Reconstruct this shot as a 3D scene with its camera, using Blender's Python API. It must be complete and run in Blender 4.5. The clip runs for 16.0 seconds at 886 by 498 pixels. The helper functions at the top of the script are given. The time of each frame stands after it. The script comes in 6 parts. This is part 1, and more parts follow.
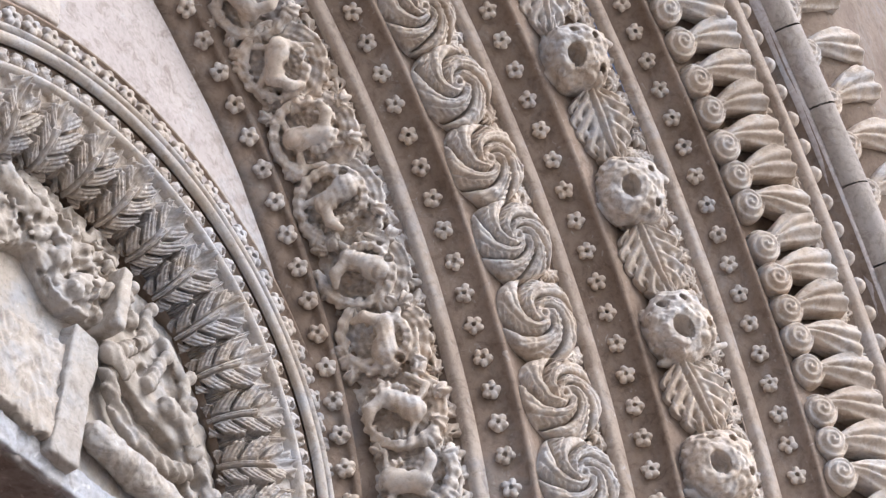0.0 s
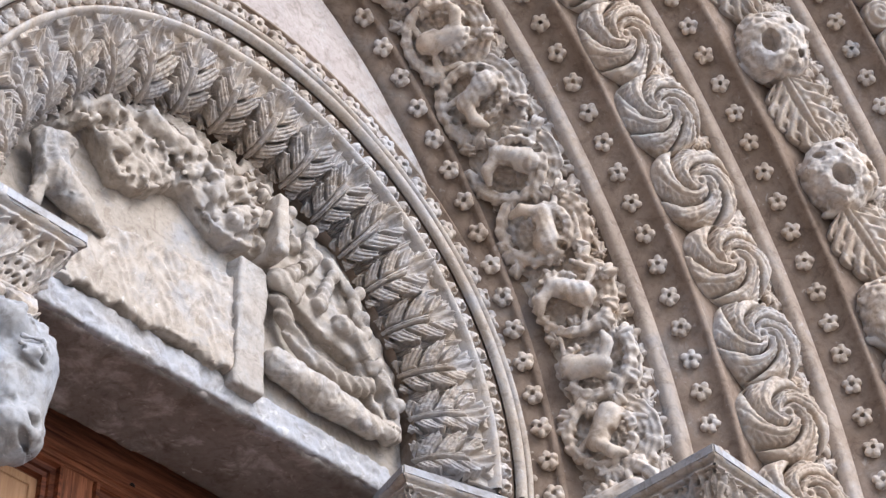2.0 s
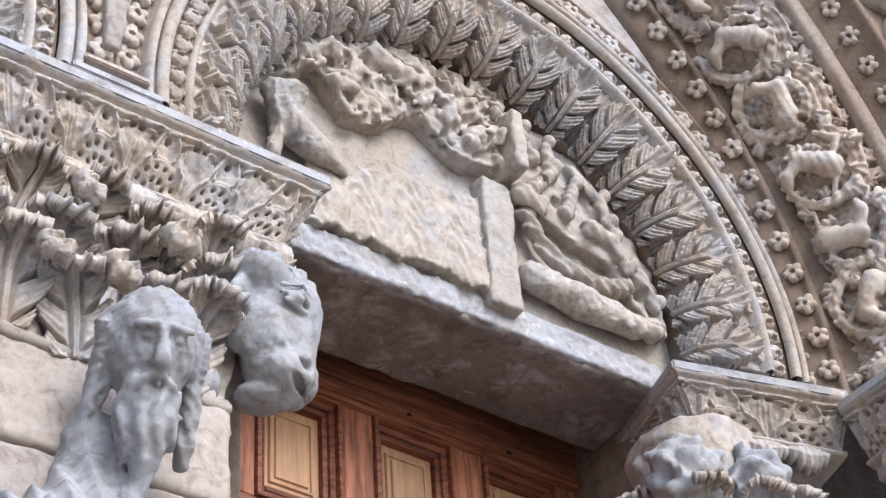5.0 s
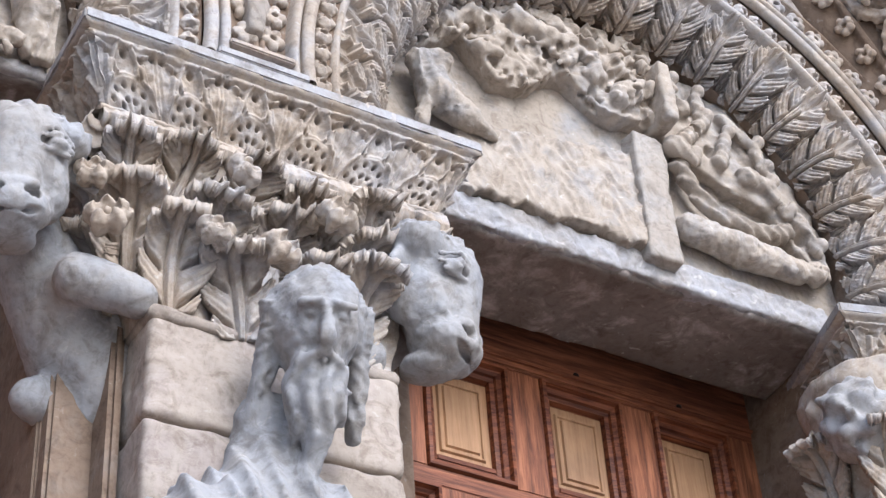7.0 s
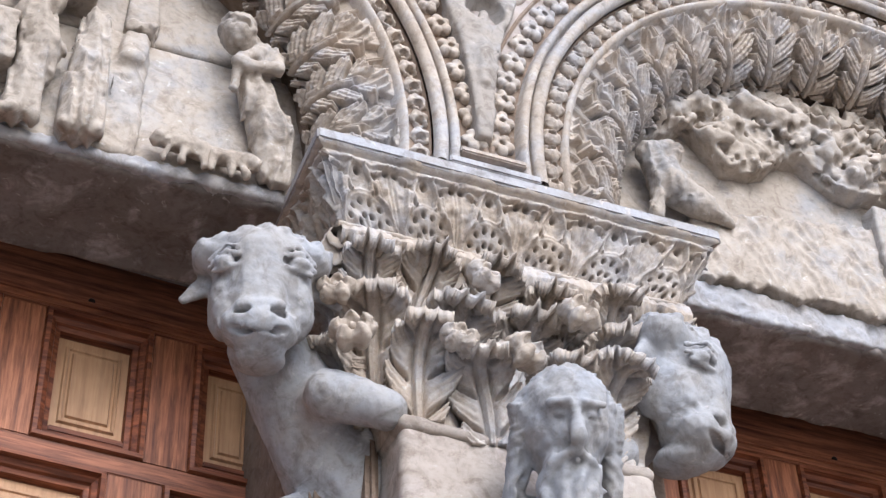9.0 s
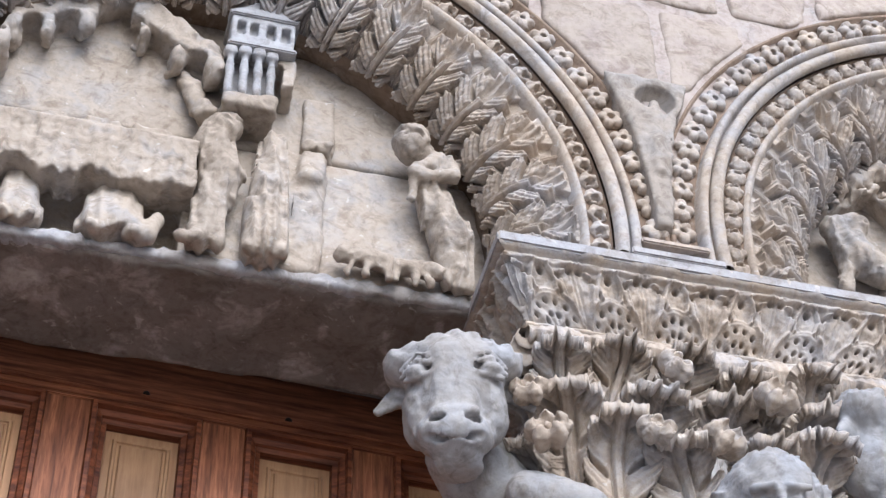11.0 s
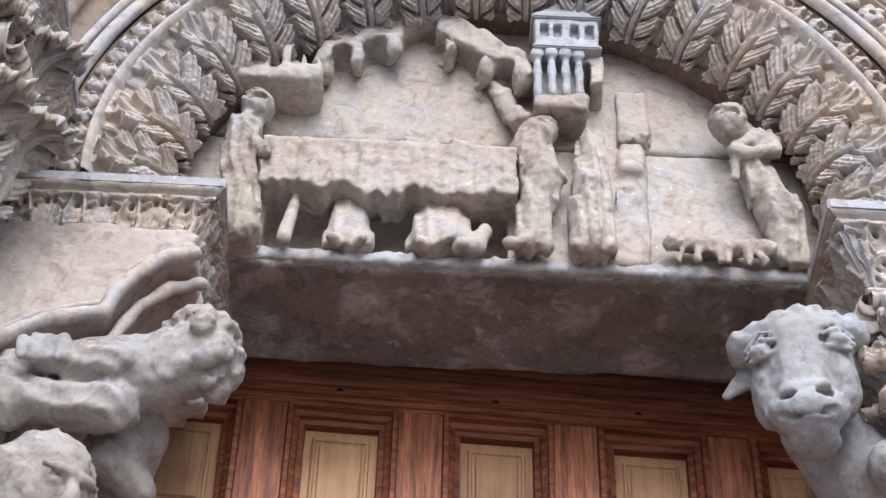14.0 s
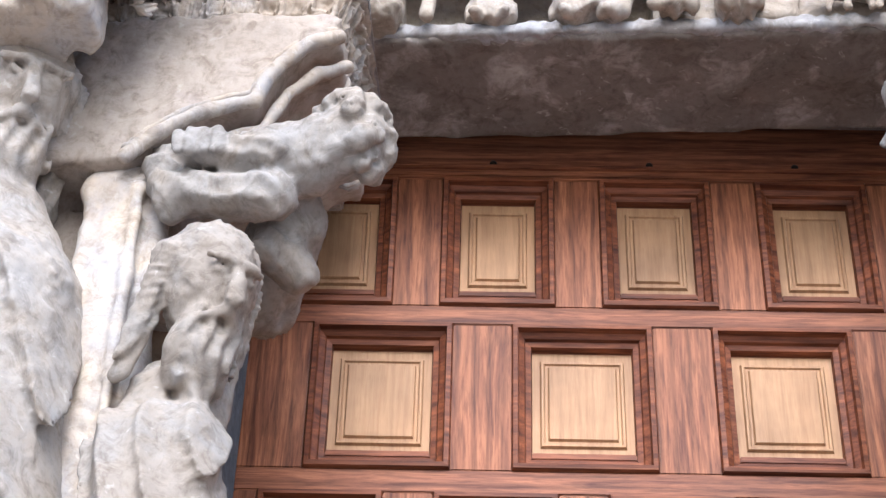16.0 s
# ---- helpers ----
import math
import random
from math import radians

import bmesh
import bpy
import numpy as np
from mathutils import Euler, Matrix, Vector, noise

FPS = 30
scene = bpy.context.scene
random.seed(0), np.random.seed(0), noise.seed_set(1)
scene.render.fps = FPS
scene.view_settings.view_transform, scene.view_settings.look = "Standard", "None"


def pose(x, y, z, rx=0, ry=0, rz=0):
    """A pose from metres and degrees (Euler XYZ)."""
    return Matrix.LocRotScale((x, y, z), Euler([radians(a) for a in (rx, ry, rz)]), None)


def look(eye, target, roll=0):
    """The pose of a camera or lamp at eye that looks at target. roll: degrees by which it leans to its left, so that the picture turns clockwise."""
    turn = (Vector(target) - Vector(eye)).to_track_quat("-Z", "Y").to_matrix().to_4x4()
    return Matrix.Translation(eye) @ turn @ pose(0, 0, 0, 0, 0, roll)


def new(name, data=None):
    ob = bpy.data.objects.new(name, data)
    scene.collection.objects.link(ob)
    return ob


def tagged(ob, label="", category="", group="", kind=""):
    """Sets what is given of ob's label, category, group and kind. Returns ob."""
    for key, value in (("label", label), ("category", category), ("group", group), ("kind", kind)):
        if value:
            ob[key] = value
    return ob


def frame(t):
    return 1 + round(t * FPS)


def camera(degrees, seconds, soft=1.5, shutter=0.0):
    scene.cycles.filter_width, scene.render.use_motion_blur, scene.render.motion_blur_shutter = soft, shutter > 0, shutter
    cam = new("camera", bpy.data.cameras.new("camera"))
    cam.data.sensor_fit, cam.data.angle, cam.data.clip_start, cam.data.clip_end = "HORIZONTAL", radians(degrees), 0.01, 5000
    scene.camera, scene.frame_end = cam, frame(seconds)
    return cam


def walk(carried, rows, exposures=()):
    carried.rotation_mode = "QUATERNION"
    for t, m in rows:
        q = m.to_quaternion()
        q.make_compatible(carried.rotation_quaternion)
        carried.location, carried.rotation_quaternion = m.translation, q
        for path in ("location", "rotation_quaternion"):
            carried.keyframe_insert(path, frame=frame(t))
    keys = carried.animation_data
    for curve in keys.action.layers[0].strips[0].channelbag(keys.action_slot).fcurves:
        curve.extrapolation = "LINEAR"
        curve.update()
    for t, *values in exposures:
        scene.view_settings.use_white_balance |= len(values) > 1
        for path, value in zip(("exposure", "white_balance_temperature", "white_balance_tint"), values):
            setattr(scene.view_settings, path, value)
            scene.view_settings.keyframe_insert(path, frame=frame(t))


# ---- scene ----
FOV = 25.97
cam = camera(FOV, 16.0, soft=1.4)
EYE = (0.0, -3.5, 1.6)
PATH = [
    (0, (1.1420, -2.7048, 3.0365), 0.52),
    (0.5, (1.1446, -2.6534, 3.0047), -0.66),
    (1, (1.1423, -2.6226, 2.9875), -1.88),
    (1.5, (1.1262, -2.5788, 2.9723), -3.11),
    (2, (1.1005, -2.5299, 2.9593), -2.85),
    (2.5, (1.0637, -2.4932, 2.9620), -3.22),
    (3, (1.0383, -2.4510, 2.9497), -3.51),
    (3.5, (1.0134, -2.4179, 2.9424), -3.90),
    (4, (0.9922, -2.3914, 2.9366), -4.54),
    (4.5, (0.9654, -2.3502, 2.9213), -4.51),
    (4.7, (0.9579, -2.3347, 2.9132), -4.41),
    (6.8, (0.8480, -2.2060, 2.8675), -4.58),
    (7, (0.8238, -2.2036, 2.8808), -4.37),
    (7.5, (0.7642, -2.1983, 2.9121), -3.95),
    (8, (0.6963, -2.1860, 2.9374), -3.10),
    (8.5, (0.6281, -2.1765, 2.9615), -2.97),
    (9, (0.5724, -2.1596, 2.9695), -2.42),
    (9.2, (0.5499, -2.1536, 2.9729), -2.27),
    (11.3, (0.3362, -2.1789, 3.0634), -1.40),
    (11.5, (0.3136, -2.1833, 3.0724), -1.21),
    (12, (0.2585, -2.1834, 3.0831), -1.06),
    (12.5, (0.1948, -2.1838, 3.0932), -0.28),
    (13, (0.1423, -2.1688, 3.0858), 0.53),
    (13.5, (0.0858, -2.1446, 3.0681), 1.09),
    (14, (0.0320, -2.1177, 3.0451), 1.72),
    (14.5, (-0.0120, -2.0616, 2.9896), 1.60),
    (15, (-0.0665, -2.0240, 2.9480), 1.91),
    (15.5, (-0.0909, -1.9871, 2.9049), 1.87),
    (16, (-0.1219, -1.9577, 2.8674), 1.83),
]
walk(cam, [(t, look(EYE, target, roll)) for t, target, roll in PATH], exposures=((0, 1.10, 5500, 10), (9, 1.06, 5500, 10), (12.5, 0.94, 5500, 10), (14, 1.02, 5500, 10), (16, 1.34, 5500, 10)))

# ---- light ----
world = bpy.data.worlds.new("sky")
scene.world = world
world.use_nodes = True
wn = world.node_tree.nodes
sky = wn.new("ShaderNodeTexSky")
sky.sky_type, sky.sun_disc = "NISHITA", False
sky.sun_elevation, sky.sun_rotation = radians(39), radians(175)
sky.air_density, sky.dust_density = 1.0, 3.0
wn["Background"].inputs[1].default_value = 0.15
world.node_tree.links.new(sky.outputs[0], wn["Background"].inputs[0])
sun = new("sun", bpy.data.lights.new("sun", "SUN"))
sun.data.energy, sun.data.angle, sun.data.color = 1.25, radians(36), (1.0, 0.965, 0.92)
sun.matrix_world = look((0.3, -3.6, 2.9), (0, 0, 0))

# ---- mesh tools ----
def lattice(ix, iy, iz, seed):
    h = (ix * 374761393 + iy * 668265263 + iz * 2147483647 + seed * 974634777) & 0xFFFFFFFF
    h = ((h ^ (h >> 13)) * 1274126177) & 0xFFFFFFFF
    return ((h ^ (h >> 16)) & 0xFFFF) / 65535.0


def vnoise(x, y, z, seed=0):
    """Value noise in -1 to 1."""
    x, y, z = np.broadcast_arrays(x, y, z)
    fx, fy, fz = np.floor(x), np.floor(y), np.floor(z)
    ix, iy, iz = fx.astype(np.int64), fy.astype(np.int64), fz.astype(np.int64)
    u, v, w = x - fx, y - fy, z - fz
    u, v, w = (a * a * (3 - 2 * a) for a in (u, v, w))
    out = 0
    for a in (0, 1):
        for b in (0, 1):
            for c in (0, 1):
                k = (u if a else 1 - u) * (v if b else 1 - v) * (w if c else 1 - w)
                out = out + k * lattice(ix + a, iy + b, iz + c, seed)
    return out * 2 - 1


def fbm(x, y, z, scale, seed=0, octaves=3):
    out, amp = 0, 1.0
    for n in range(octaves):
        out = out + amp * vnoise(x * scale, y * scale, z * scale, seed + n)
        scale, amp = scale * 2.1, amp * 0.5
    return out


def to_mesh(name, verts, faces, smooth=True):
    me = bpy.data.meshes.new(name)
    me.from_pydata(np.asarray(verts, float).reshape(-1, 3).tolist(), [], [list(map(int, f)) for f in faces])
    me.validate()
    if smooth:
        me.polygons.foreach_set("use_smooth", np.ones(len(me.polygons), bool))
    me.update()
    return me


def grid(name, fn, us, vs, close_u=False, smooth=True):
    """A sheet over us x vs; fn gives x, y, z."""
    U, V = np.meshgrid(us, vs, indexing="ij")
    x, y, z = np.broadcast_arrays(*fn(U, V))
    nu, nv = U.shape
    P = np.stack([x, y, z], -1).reshape(-1, 3)
    i, j = np.meshgrid(np.arange(nu if close_u else nu - 1), np.arange(nv - 1), indexing="ij")
    i2 = (i + 1) % nu
    F = np.stack([i * nv + j, i2 * nv + j, i2 * nv + j + 1, i * nv + j + 1], -1).reshape(-1, 4)
    return to_mesh(name, P, F, smooth)


def carve(name, fn, lo, hi, cell, smooth=True):
    """A closed surface round the places where fn(x, y, z) is below nought."""
    ax = [np.linspace(a, b, max(4, int(np.ceil((b - a) / cell)) + 1)) for a, b in zip(lo, hi)]
    X, Y, Z = np.meshgrid(*ax, indexing="ij")
    F = np.array(fn(X, Y, Z), float)
    for n in range(3):
        for e in (0, -1):
            F[tuple(e if m == n else slice(None) for m in range(3))] = cell
    S = F < 0
    G = np.stack([X, Y, Z], -1)
    corner = [(a, b, c) for a in (0, 1) for b in (0, 1) for c in (0, 1)]
    cut = lambda A, c: A[c[0] : A.shape[0] - 1 + c[0], c[1] : A.shape[1] - 1 + c[1], c[2] : A.shape[2] - 1 + c[2]]
    count = sum(cut(S, c).astype(int) for c in corner)
    live = (count > 0) & (count < 8)
    where = np.argwhere(live)
    idx = np.full(live.shape, -1)
    idx[live] = np.arange(len(where))
    acc, num = np.zeros((len(where), 3)), np.zeros((len(where), 1))
    for c in corner:
        for n in range(3):
            if c[n]:
                continue
            d = tuple(v + (m == n) for m, v in enumerate(c))
            ia, ib = tuple((where + c).T), tuple((where + d).T)
            fa, fb = F[ia], F[ib]
            hit = (fa < 0) != (fb < 0)
            t = np.where(hit, fa / np.where(hit, fa - fb, 1), 0)[:, None]
            acc += np.where(hit[:, None], G[ia] + t * (G[ib] - G[ia]), 0)
            num += hit[:, None]
    verts = acc / np.maximum(num, 1)
    faces = []
    for n in range(3):
        a = [slice(1, -1)] * 3
        b = [slice(1, -1)] * 3
        a[n], b[n] = slice(0, -1), slice(1, None)
        sa, sb = S[tuple(a)], S[tuple(b)]
        e = np.argwhere(sa != sb)
        if not len(e):
            continue
        up = sa[tuple(e.T)]
        base = e + np.array([0 if m == n else 1 for m in range(3)])
        p, q = [m for m in range(3) if m != n]
        ep, eq = np.eye(3, dtype=int)[p], np.eye(3, dtype=int)[q]
        quad = np.stack([idx[tuple((base - ep * i - eq * j).T)] for i, j in ((1, 1), (0, 1), (0, 0), (1, 0))], -1)
        flip = up if n != 1 else ~up
        quad[~flip] = quad[~flip][:, ::-1]
        faces.append(quad)
    return to_mesh(name, verts, np.concatenate(faces), smooth)


def smin(a, b, k):
    h = np.clip(0.5 + 0.5 * (b - a) / k, 0, 1)
    return b + (a - b) * h - k * h * (1 - h)


def ell(x, y, z, c, r):
    """Rough distance to an ellipsoid."""
    q = np.sqrt(((x - c[0]) / r[0]) ** 2 + ((y - c[1]) / r[1]) ** 2 + ((z - c[2]) / r[2]) ** 2)
    return (q - 1) * min(r)


def cap(x, y, z, a, b, ra, rb=None):
    """Tapered rod from a to b."""
    rb = ra if rb is None else rb
    a, b = np.array(a, float), np.array(b, float)
    d = b - a
    t = np.clip(((x - a[0]) * d[0] + (y - a[1]) * d[1] + (z - a[2]) * d[2]) / (d @ d + 1e-9), 0, 1)
    return np.sqrt((x - a[0] - t * d[0]) ** 2 + (y - a[1] - t * d[1]) ** 2 + (z - a[2] - t * d[2]) ** 2) - (ra + (rb - ra) * t)


def box(x, y, z, lo, hi, r=0.0):
    c = [(a + b) / 2 for a, b in zip(lo, hi)]
    h = [(b - a) / 2 - r for a, b in zip(lo, hi)]
    q = [np.abs(v - m) - k for v, m, k in zip((x, y, z), c, h)]
    out = np.sqrt(sum(np.maximum(v, 0) ** 2 for v in q))
    return out + np.minimum(np.maximum(q[0], np.maximum(q[1], q[2])), 0) - r


def part(name, me, material, parent=None, label="", m=None):
    ob = new(name, me)
    if material and not me.materials:
        me.materials.append(material)
    if parent:
        ob.parent = parent
    if m is not None:
        ob.matrix_basis = m
    if label:
        ob["label"] = label
    return ob


def empty(name, label, category, group="", kind=""):
    return tagged(new(name), label, category, group, kind)


def slab(name, lo, hi, rough=0.004, cell=None, bevel=0.006, seed=0):
    """A stone block with worn edges."""
    bm = bmesh.new()
    bmesh.ops.create_cube(bm, size=1)
    for v in bm.verts:
        v.co = Vector([a + (c + 0.5) * (b - a) for a, b, c in zip(lo, hi, v.co)])
    bmesh.ops.bevel(bm, geom=bm.edges[:], offset=bevel, segments=2, affect="EDGES")
    me = bpy.data.meshes.new(name)
    bm.to_mesh(me)
    bm.free()
    return me


def sweep(name, cx, cz, profile, t0, t1, n, wob=0.0, seed=0):
    """A moulding of (radius, y) points carried round an arch, angles in degrees from the right."""
    pr = np.array(profile, float)
    th = np.radians(np.linspace(t0, t1, n))

    def fn(U, V):
        k = np.rint(V).astype(int)
        r, y = pr[k, 0], pr[k, 1]
        w = wob * fbm(U * 6, k * 0.35, 0 * U, 1.0, seed) if wob else 0
        return cx + (r + w) * np.cos(U), y + w * 0.7, cz + (r + w) * np.sin(U)

    return grid(name, fn, th, np.arange(len(pr)))


def arc_pose(cx, cz, r, y, deg, tilt=0.0, scale=1.0, spin=0.0):
    """Local x along the arch, y outwards from the centre, z to the viewer (-y of the world), leaning to the centre by tilt."""
    a = radians(deg)
    X = Vector((math.sin(a), 0, -math.cos(a)))
    Yr = Vector((math.cos(a), 0, math.sin(a)))
    Zf = Vector((0, -1, 0))
    c, s = math.cos(radians(tilt)), math.sin(radians(tilt))
    Y2, Z2 = Yr * c + Zf * s, Zf * c - Yr * s
    M = Matrix(((X.x, Y2.x, Z2.x, 0), (X.y, Y2.y, Z2.y, 0), (X.z, Y2.z, Z2.z, 0), (0, 0, 0, 1)))
    M.translation = (cx + r * math.cos(a), y, cz + r * math.sin(a))
    return M @ pose(0, 0, 0, 0, 0, spin) @ Matrix.Diagonal((scale, scale, scale, 1))


# ---- materials ----
def material(name, rough=0.9):
    m = bpy.data.materials.new(name)
    m.use_nodes = True
    b = m.node_tree.nodes["Principled BSDF"]
    b.inputs["Roughness"].default_value = rough
    b.inputs["Specular IOR Level"].default_value = 0.25
    return m, m.node_tree.nodes, m.node_tree.links, b


def tex(nodes, links, coord, scale, detail=4.0, rough=0.6, dist=0.0):
    n = nodes.new("ShaderNodeTexNoise")
    n.inputs["Scale"].default_value, n.inputs["Detail"].default_value = scale, detail
    n.inputs["Roughness"].default_value, n.inputs["Distortion"].default_value = rough, dist
    links.new(coord, n.inputs["Vector"])
    return n.outputs["Fac"]


def ramp(nodes, links, fac, stops):
    r = nodes.new("ShaderNodeValToRGB")
    while len(r.color_ramp.elements) < len(stops):
        r.color_ramp.elements.new(0.5)
    for e, (p, c) in zip(r.color_ramp.elements, stops):
        e.position, e.color = p, (*c, 1) if len(c) == 3 else c
    links.new(fac, r.inputs[0])
    return r.outputs[0]


def mix(nodes, links, fac, a, b, kind="MIX"):
    m = nodes.new("ShaderNodeMix")
    m.data_type, m.blend_type = "RGBA", kind
    for val, s in ((fac, 0), (a, 6), (b, 7)):
        if isinstance(val, (int, float)):
            m.inputs[s].default_value = val
        elif isinstance(val, tuple):
            m.inputs[s].default_value = (*val, 1)
        else:
            links.new(val, m.inputs[s])
    return m.outputs[2]


def bump(nodes, links, b, heights):
    last = None
    for fac, strength, dist in heights:
        n = nodes.new("ShaderNodeBump")
        n.inputs["Strength"].default_value, n.inputs["Distance"].default_value = strength, dist
        links.new(fac, n.inputs["Height"])
        if last:
            links.new(last, n.inputs["Normal"])
        last = n.outputs[0]
    links.new(last, b.inputs["Normal"])


def stone(name, warm, pale, grey, grey_at=0.55, specks=0.7, world_space=True):
    """Weathered carved stone: two tones, a grey crust in patches, pale lime specks, fine pits."""
    m, n, l, b = material(name, 0.92)
    if world_space:
        co = n.new("ShaderNodeNewGeometry").outputs["Position"]
    else:
        co = n.new("ShaderNodeTexCoord").outputs["Object"]
    broad = tex(n, l, co, 2.6, 5, 0.62, 0.4)
    mid = tex(n, l, co, 9.0, 6, 0.65, 0.6)
    fine = tex(n, l, co, 46.0, 6, 0.7)
    base = mix(n, l, ramp(n, l, broad, [(0.35, (0, 0, 0)), (0.65, (1, 1, 1))]), warm, pale)
    crust = mix(n, l, 0.5, broad, mid)
    g = ramp(n, l, crust, [(grey_at - 0.07, (0, 0, 0)), (grey_at + 0.07, (1, 1, 1))])
    col = mix(n, l, g, base, grey)
    sp = ramp(n, l, tex(n, l, co, 30.0, 3, 0.6, 0.8), [(0.64, (0, 0, 0)), (0.71, (0.75 * specks,) * 3)])
    col = mix(n, l, sp, col, (0.60, 0.57, 0.53))
    tone = ramp(n, l, fine, [(0.28, (0.62, 0.59, 0.56)), (0.52, (1.0, 0.99, 0.98)), (0.75, (1.10, 1.09, 1.08))])
    col = mix(n, l, 0.6, col, tone, "MULTIPLY")
    dirt = ramp(n, l, tex(n, l, co, 15.0, 5, 0.7, 1.0), [(0.36, (0.50, 0.455, 0.41)), (0.50, (1, 1, 1))])
    col = mix(n, l, 0.55, col, dirt, "MULTIPLY")
    info = n.new("ShaderNodeObjectInfo").outputs["Random"]
    each = ramp(n, l, info, [(0, (0.88, 0.87, 0.86)), (1, (1.06, 1.05, 1.04))])
    col = mix(n, l, 1.0, col, each, "MULTIPLY")
    l.new(col, b.inputs["Base Color"])
    bump(n, l, b, [(mid, 0.20, 0.015), (fine, 0.46, 0.005)])
    return m


def wood(name, dark, light, axis="z", stain=0.4, streak=0.6):
    m, n, l, b = material(name, 0.55)
    co = n.new("ShaderNodeTexCoord").outputs["Object"]
    mp = n.new("ShaderNodeMapping")
    sc = {"z": (22, 22, 1.6), "x": (1.6, 22, 22)}[axis]
    mp.inputs["Scale"].default_value = sc
    info = n.new("ShaderNodeObjectInfo").outputs["Random"]
    sh = n.new("ShaderNodeVectorMath")
    sh.operation = "ADD"
    l.new(co, sh.inputs[0])
    cb = n.new("ShaderNodeCombineXYZ")
    for k in range(3):
        l.new(info, cb.inputs[k])
    l.new(cb.outputs[0], sh.inputs[1])
    l.new(sh.outputs[0], mp.inputs["Vector"])
    grain = tex(n, l, mp.outputs[0], 1.6, 5, 0.6, 1.2)
    fine = tex(n, l, mp.outputs[0], 6.0, 4, 0.65, 0.3)
    blot = tex(n, l, co, 3.0, 4, 0.6)
    col = ramp(n, l, grain, [(0.3, dark), (0.5, tuple((a + c) / 2 for a, c in zip(dark, light))), (0.72, light)])
    wave = n.new("ShaderNodeTexWave")
    wave.bands_direction = "X" if axis == "z" else "Z"
    for key, val in (("Scale", 0.32), ("Distortion", 9.0), ("Detail", 3.0), ("Detail Scale", 0.7), ("Detail Roughness", 0.6)):
        wave.inputs[key].default_value = val
    l.new(mp.outputs[0], wave.inputs["Vector"])
    rings = ramp(n, l, wave.outputs["Fac"], [(0.0, (0.42, 0.34, 0.30)), (0.28, (0.95, 0.94, 0.93)), (1.0, (1.1, 1.1, 1.1))])
    col = mix(n, l, 0.9 * streak, col, rings, "MULTIPLY")
    col = mix(n, l, streak, col, ramp(n, l, fine, [(0.38, (0.42, 0.36, 0.33)), (0.55, (1.05, 1.05, 1.05))]), "MULTIPLY")
    col = mix(n, l, stain, col, ramp(n, l, blot, [(0.3, (0.45, 0.42, 0.42)), (0.65, (1.15, 1.12, 1.1))]), "MULTIPLY")
    l.new(col, b.inputs["Base Color"])
    bump(n, l, b, [(grain, 0.25, 0.004), (fine, 0.35, 0.002)])
    return m


WARM, PALE, GREY = (0.39, 0.325, 0.26), (0.50, 0.44, 0.37), (0.39, 0.375, 0.37)
M_STONE = stone("carved_limestone", WARM, PALE, GREY, 0.53)
M_ARCH = stone("archivolt_limestone", (0.46, 0.37, 0.285), (0.58, 0.50, 0.41), (0.46, 0.43, 0.405), 0.54)
M_TYMP = stone("tympanum_limestone", (0.345, 0.295, 0.24), (0.43, 0.38, 0.325), (0.32, 0.31, 0.305), 0.56)
M_GREY = stone("grey_weathered_stone", (0.31, 0.295, 0.28), (0.38, 0.365, 0.35), (0.33, 0.335, 0.35), 0.48, 0.35)
M_DUST = stone("dusty_ledge_stone", (0.31, 0.29, 0.275), (0.37, 0.355, 0.345), (0.35, 0.35, 0.365), 0.5, 0.6)
M_BED = stone("grey_beige_relief_stone", (0.325, 0.285, 0.245), (0.39, 0.35, 0.305), (0.335, 0.32, 0.305), 0.52, 0.5)
M_SOFFIT = stone("dark_underside_stone", (0.17, 0.145, 0.125), (0.24, 0.21, 0.19), (0.50, 0.47, 0.44), 0.58, 0.5)
M_PLASTER = stone("pink_plaster", (0.40, 0.345, 0.315), (0.46, 0.405, 0.37), (0.41, 0.40, 0.40), 0.6, 0.4)
M_ASHLAR = stone("pale_ashlar", (0.345, 0.295, 0.25), (0.41, 0.36, 0.31), (0.36, 0.31, 0.28), 0.55, 0.3)
# brown patina, with the shade of recesses worked into the base colour
M_DEEP = stone("brown_patina_shade_stone", (0.175, 0.125, 0.088), (0.27, 0.205, 0.155), (0.24, 0.205, 0.175), 0.6, 0.3)
M_FILLET = stone("brown_fillet_stone", (0.30, 0.235, 0.18), (0.42, 0.35, 0.285), (0.33, 0.30, 0.28), 0.58, 0.4)
M_GROUND = stone("paving_stone", (0.31, 0.27, 0.23), (0.39, 0.35, 0.31), (0.34, 0.32, 0.30), 0.5, 0.2)
M_STILE = wood("red_brown_stile_wood", (0.115, 0.034, 0.017), (0.41, 0.165, 0.076), "z")
M_RAIL = wood("red_brown_rail_wood", (0.105, 0.032, 0.017), (0.37, 0.145, 0.070), "x")
M_MOULD = wood("dark_moulding_wood", (0.075, 0.020, 0.009), (0.28, 0.094, 0.040), "x")
M_PANEL = wood("ochre_panel_wood", (0.36, 0.205, 0.105), (0.46, 0.28, 0.150), "z", 0.6, 0.18)
M_IRON, _n, _l, _b = material("dark_iron", 0.6)
_b.inputs["Base Color"].default_value = (0.03, 0.025, 0.022, 1)
_b.inputs["Metallic"].default_value = 0.8
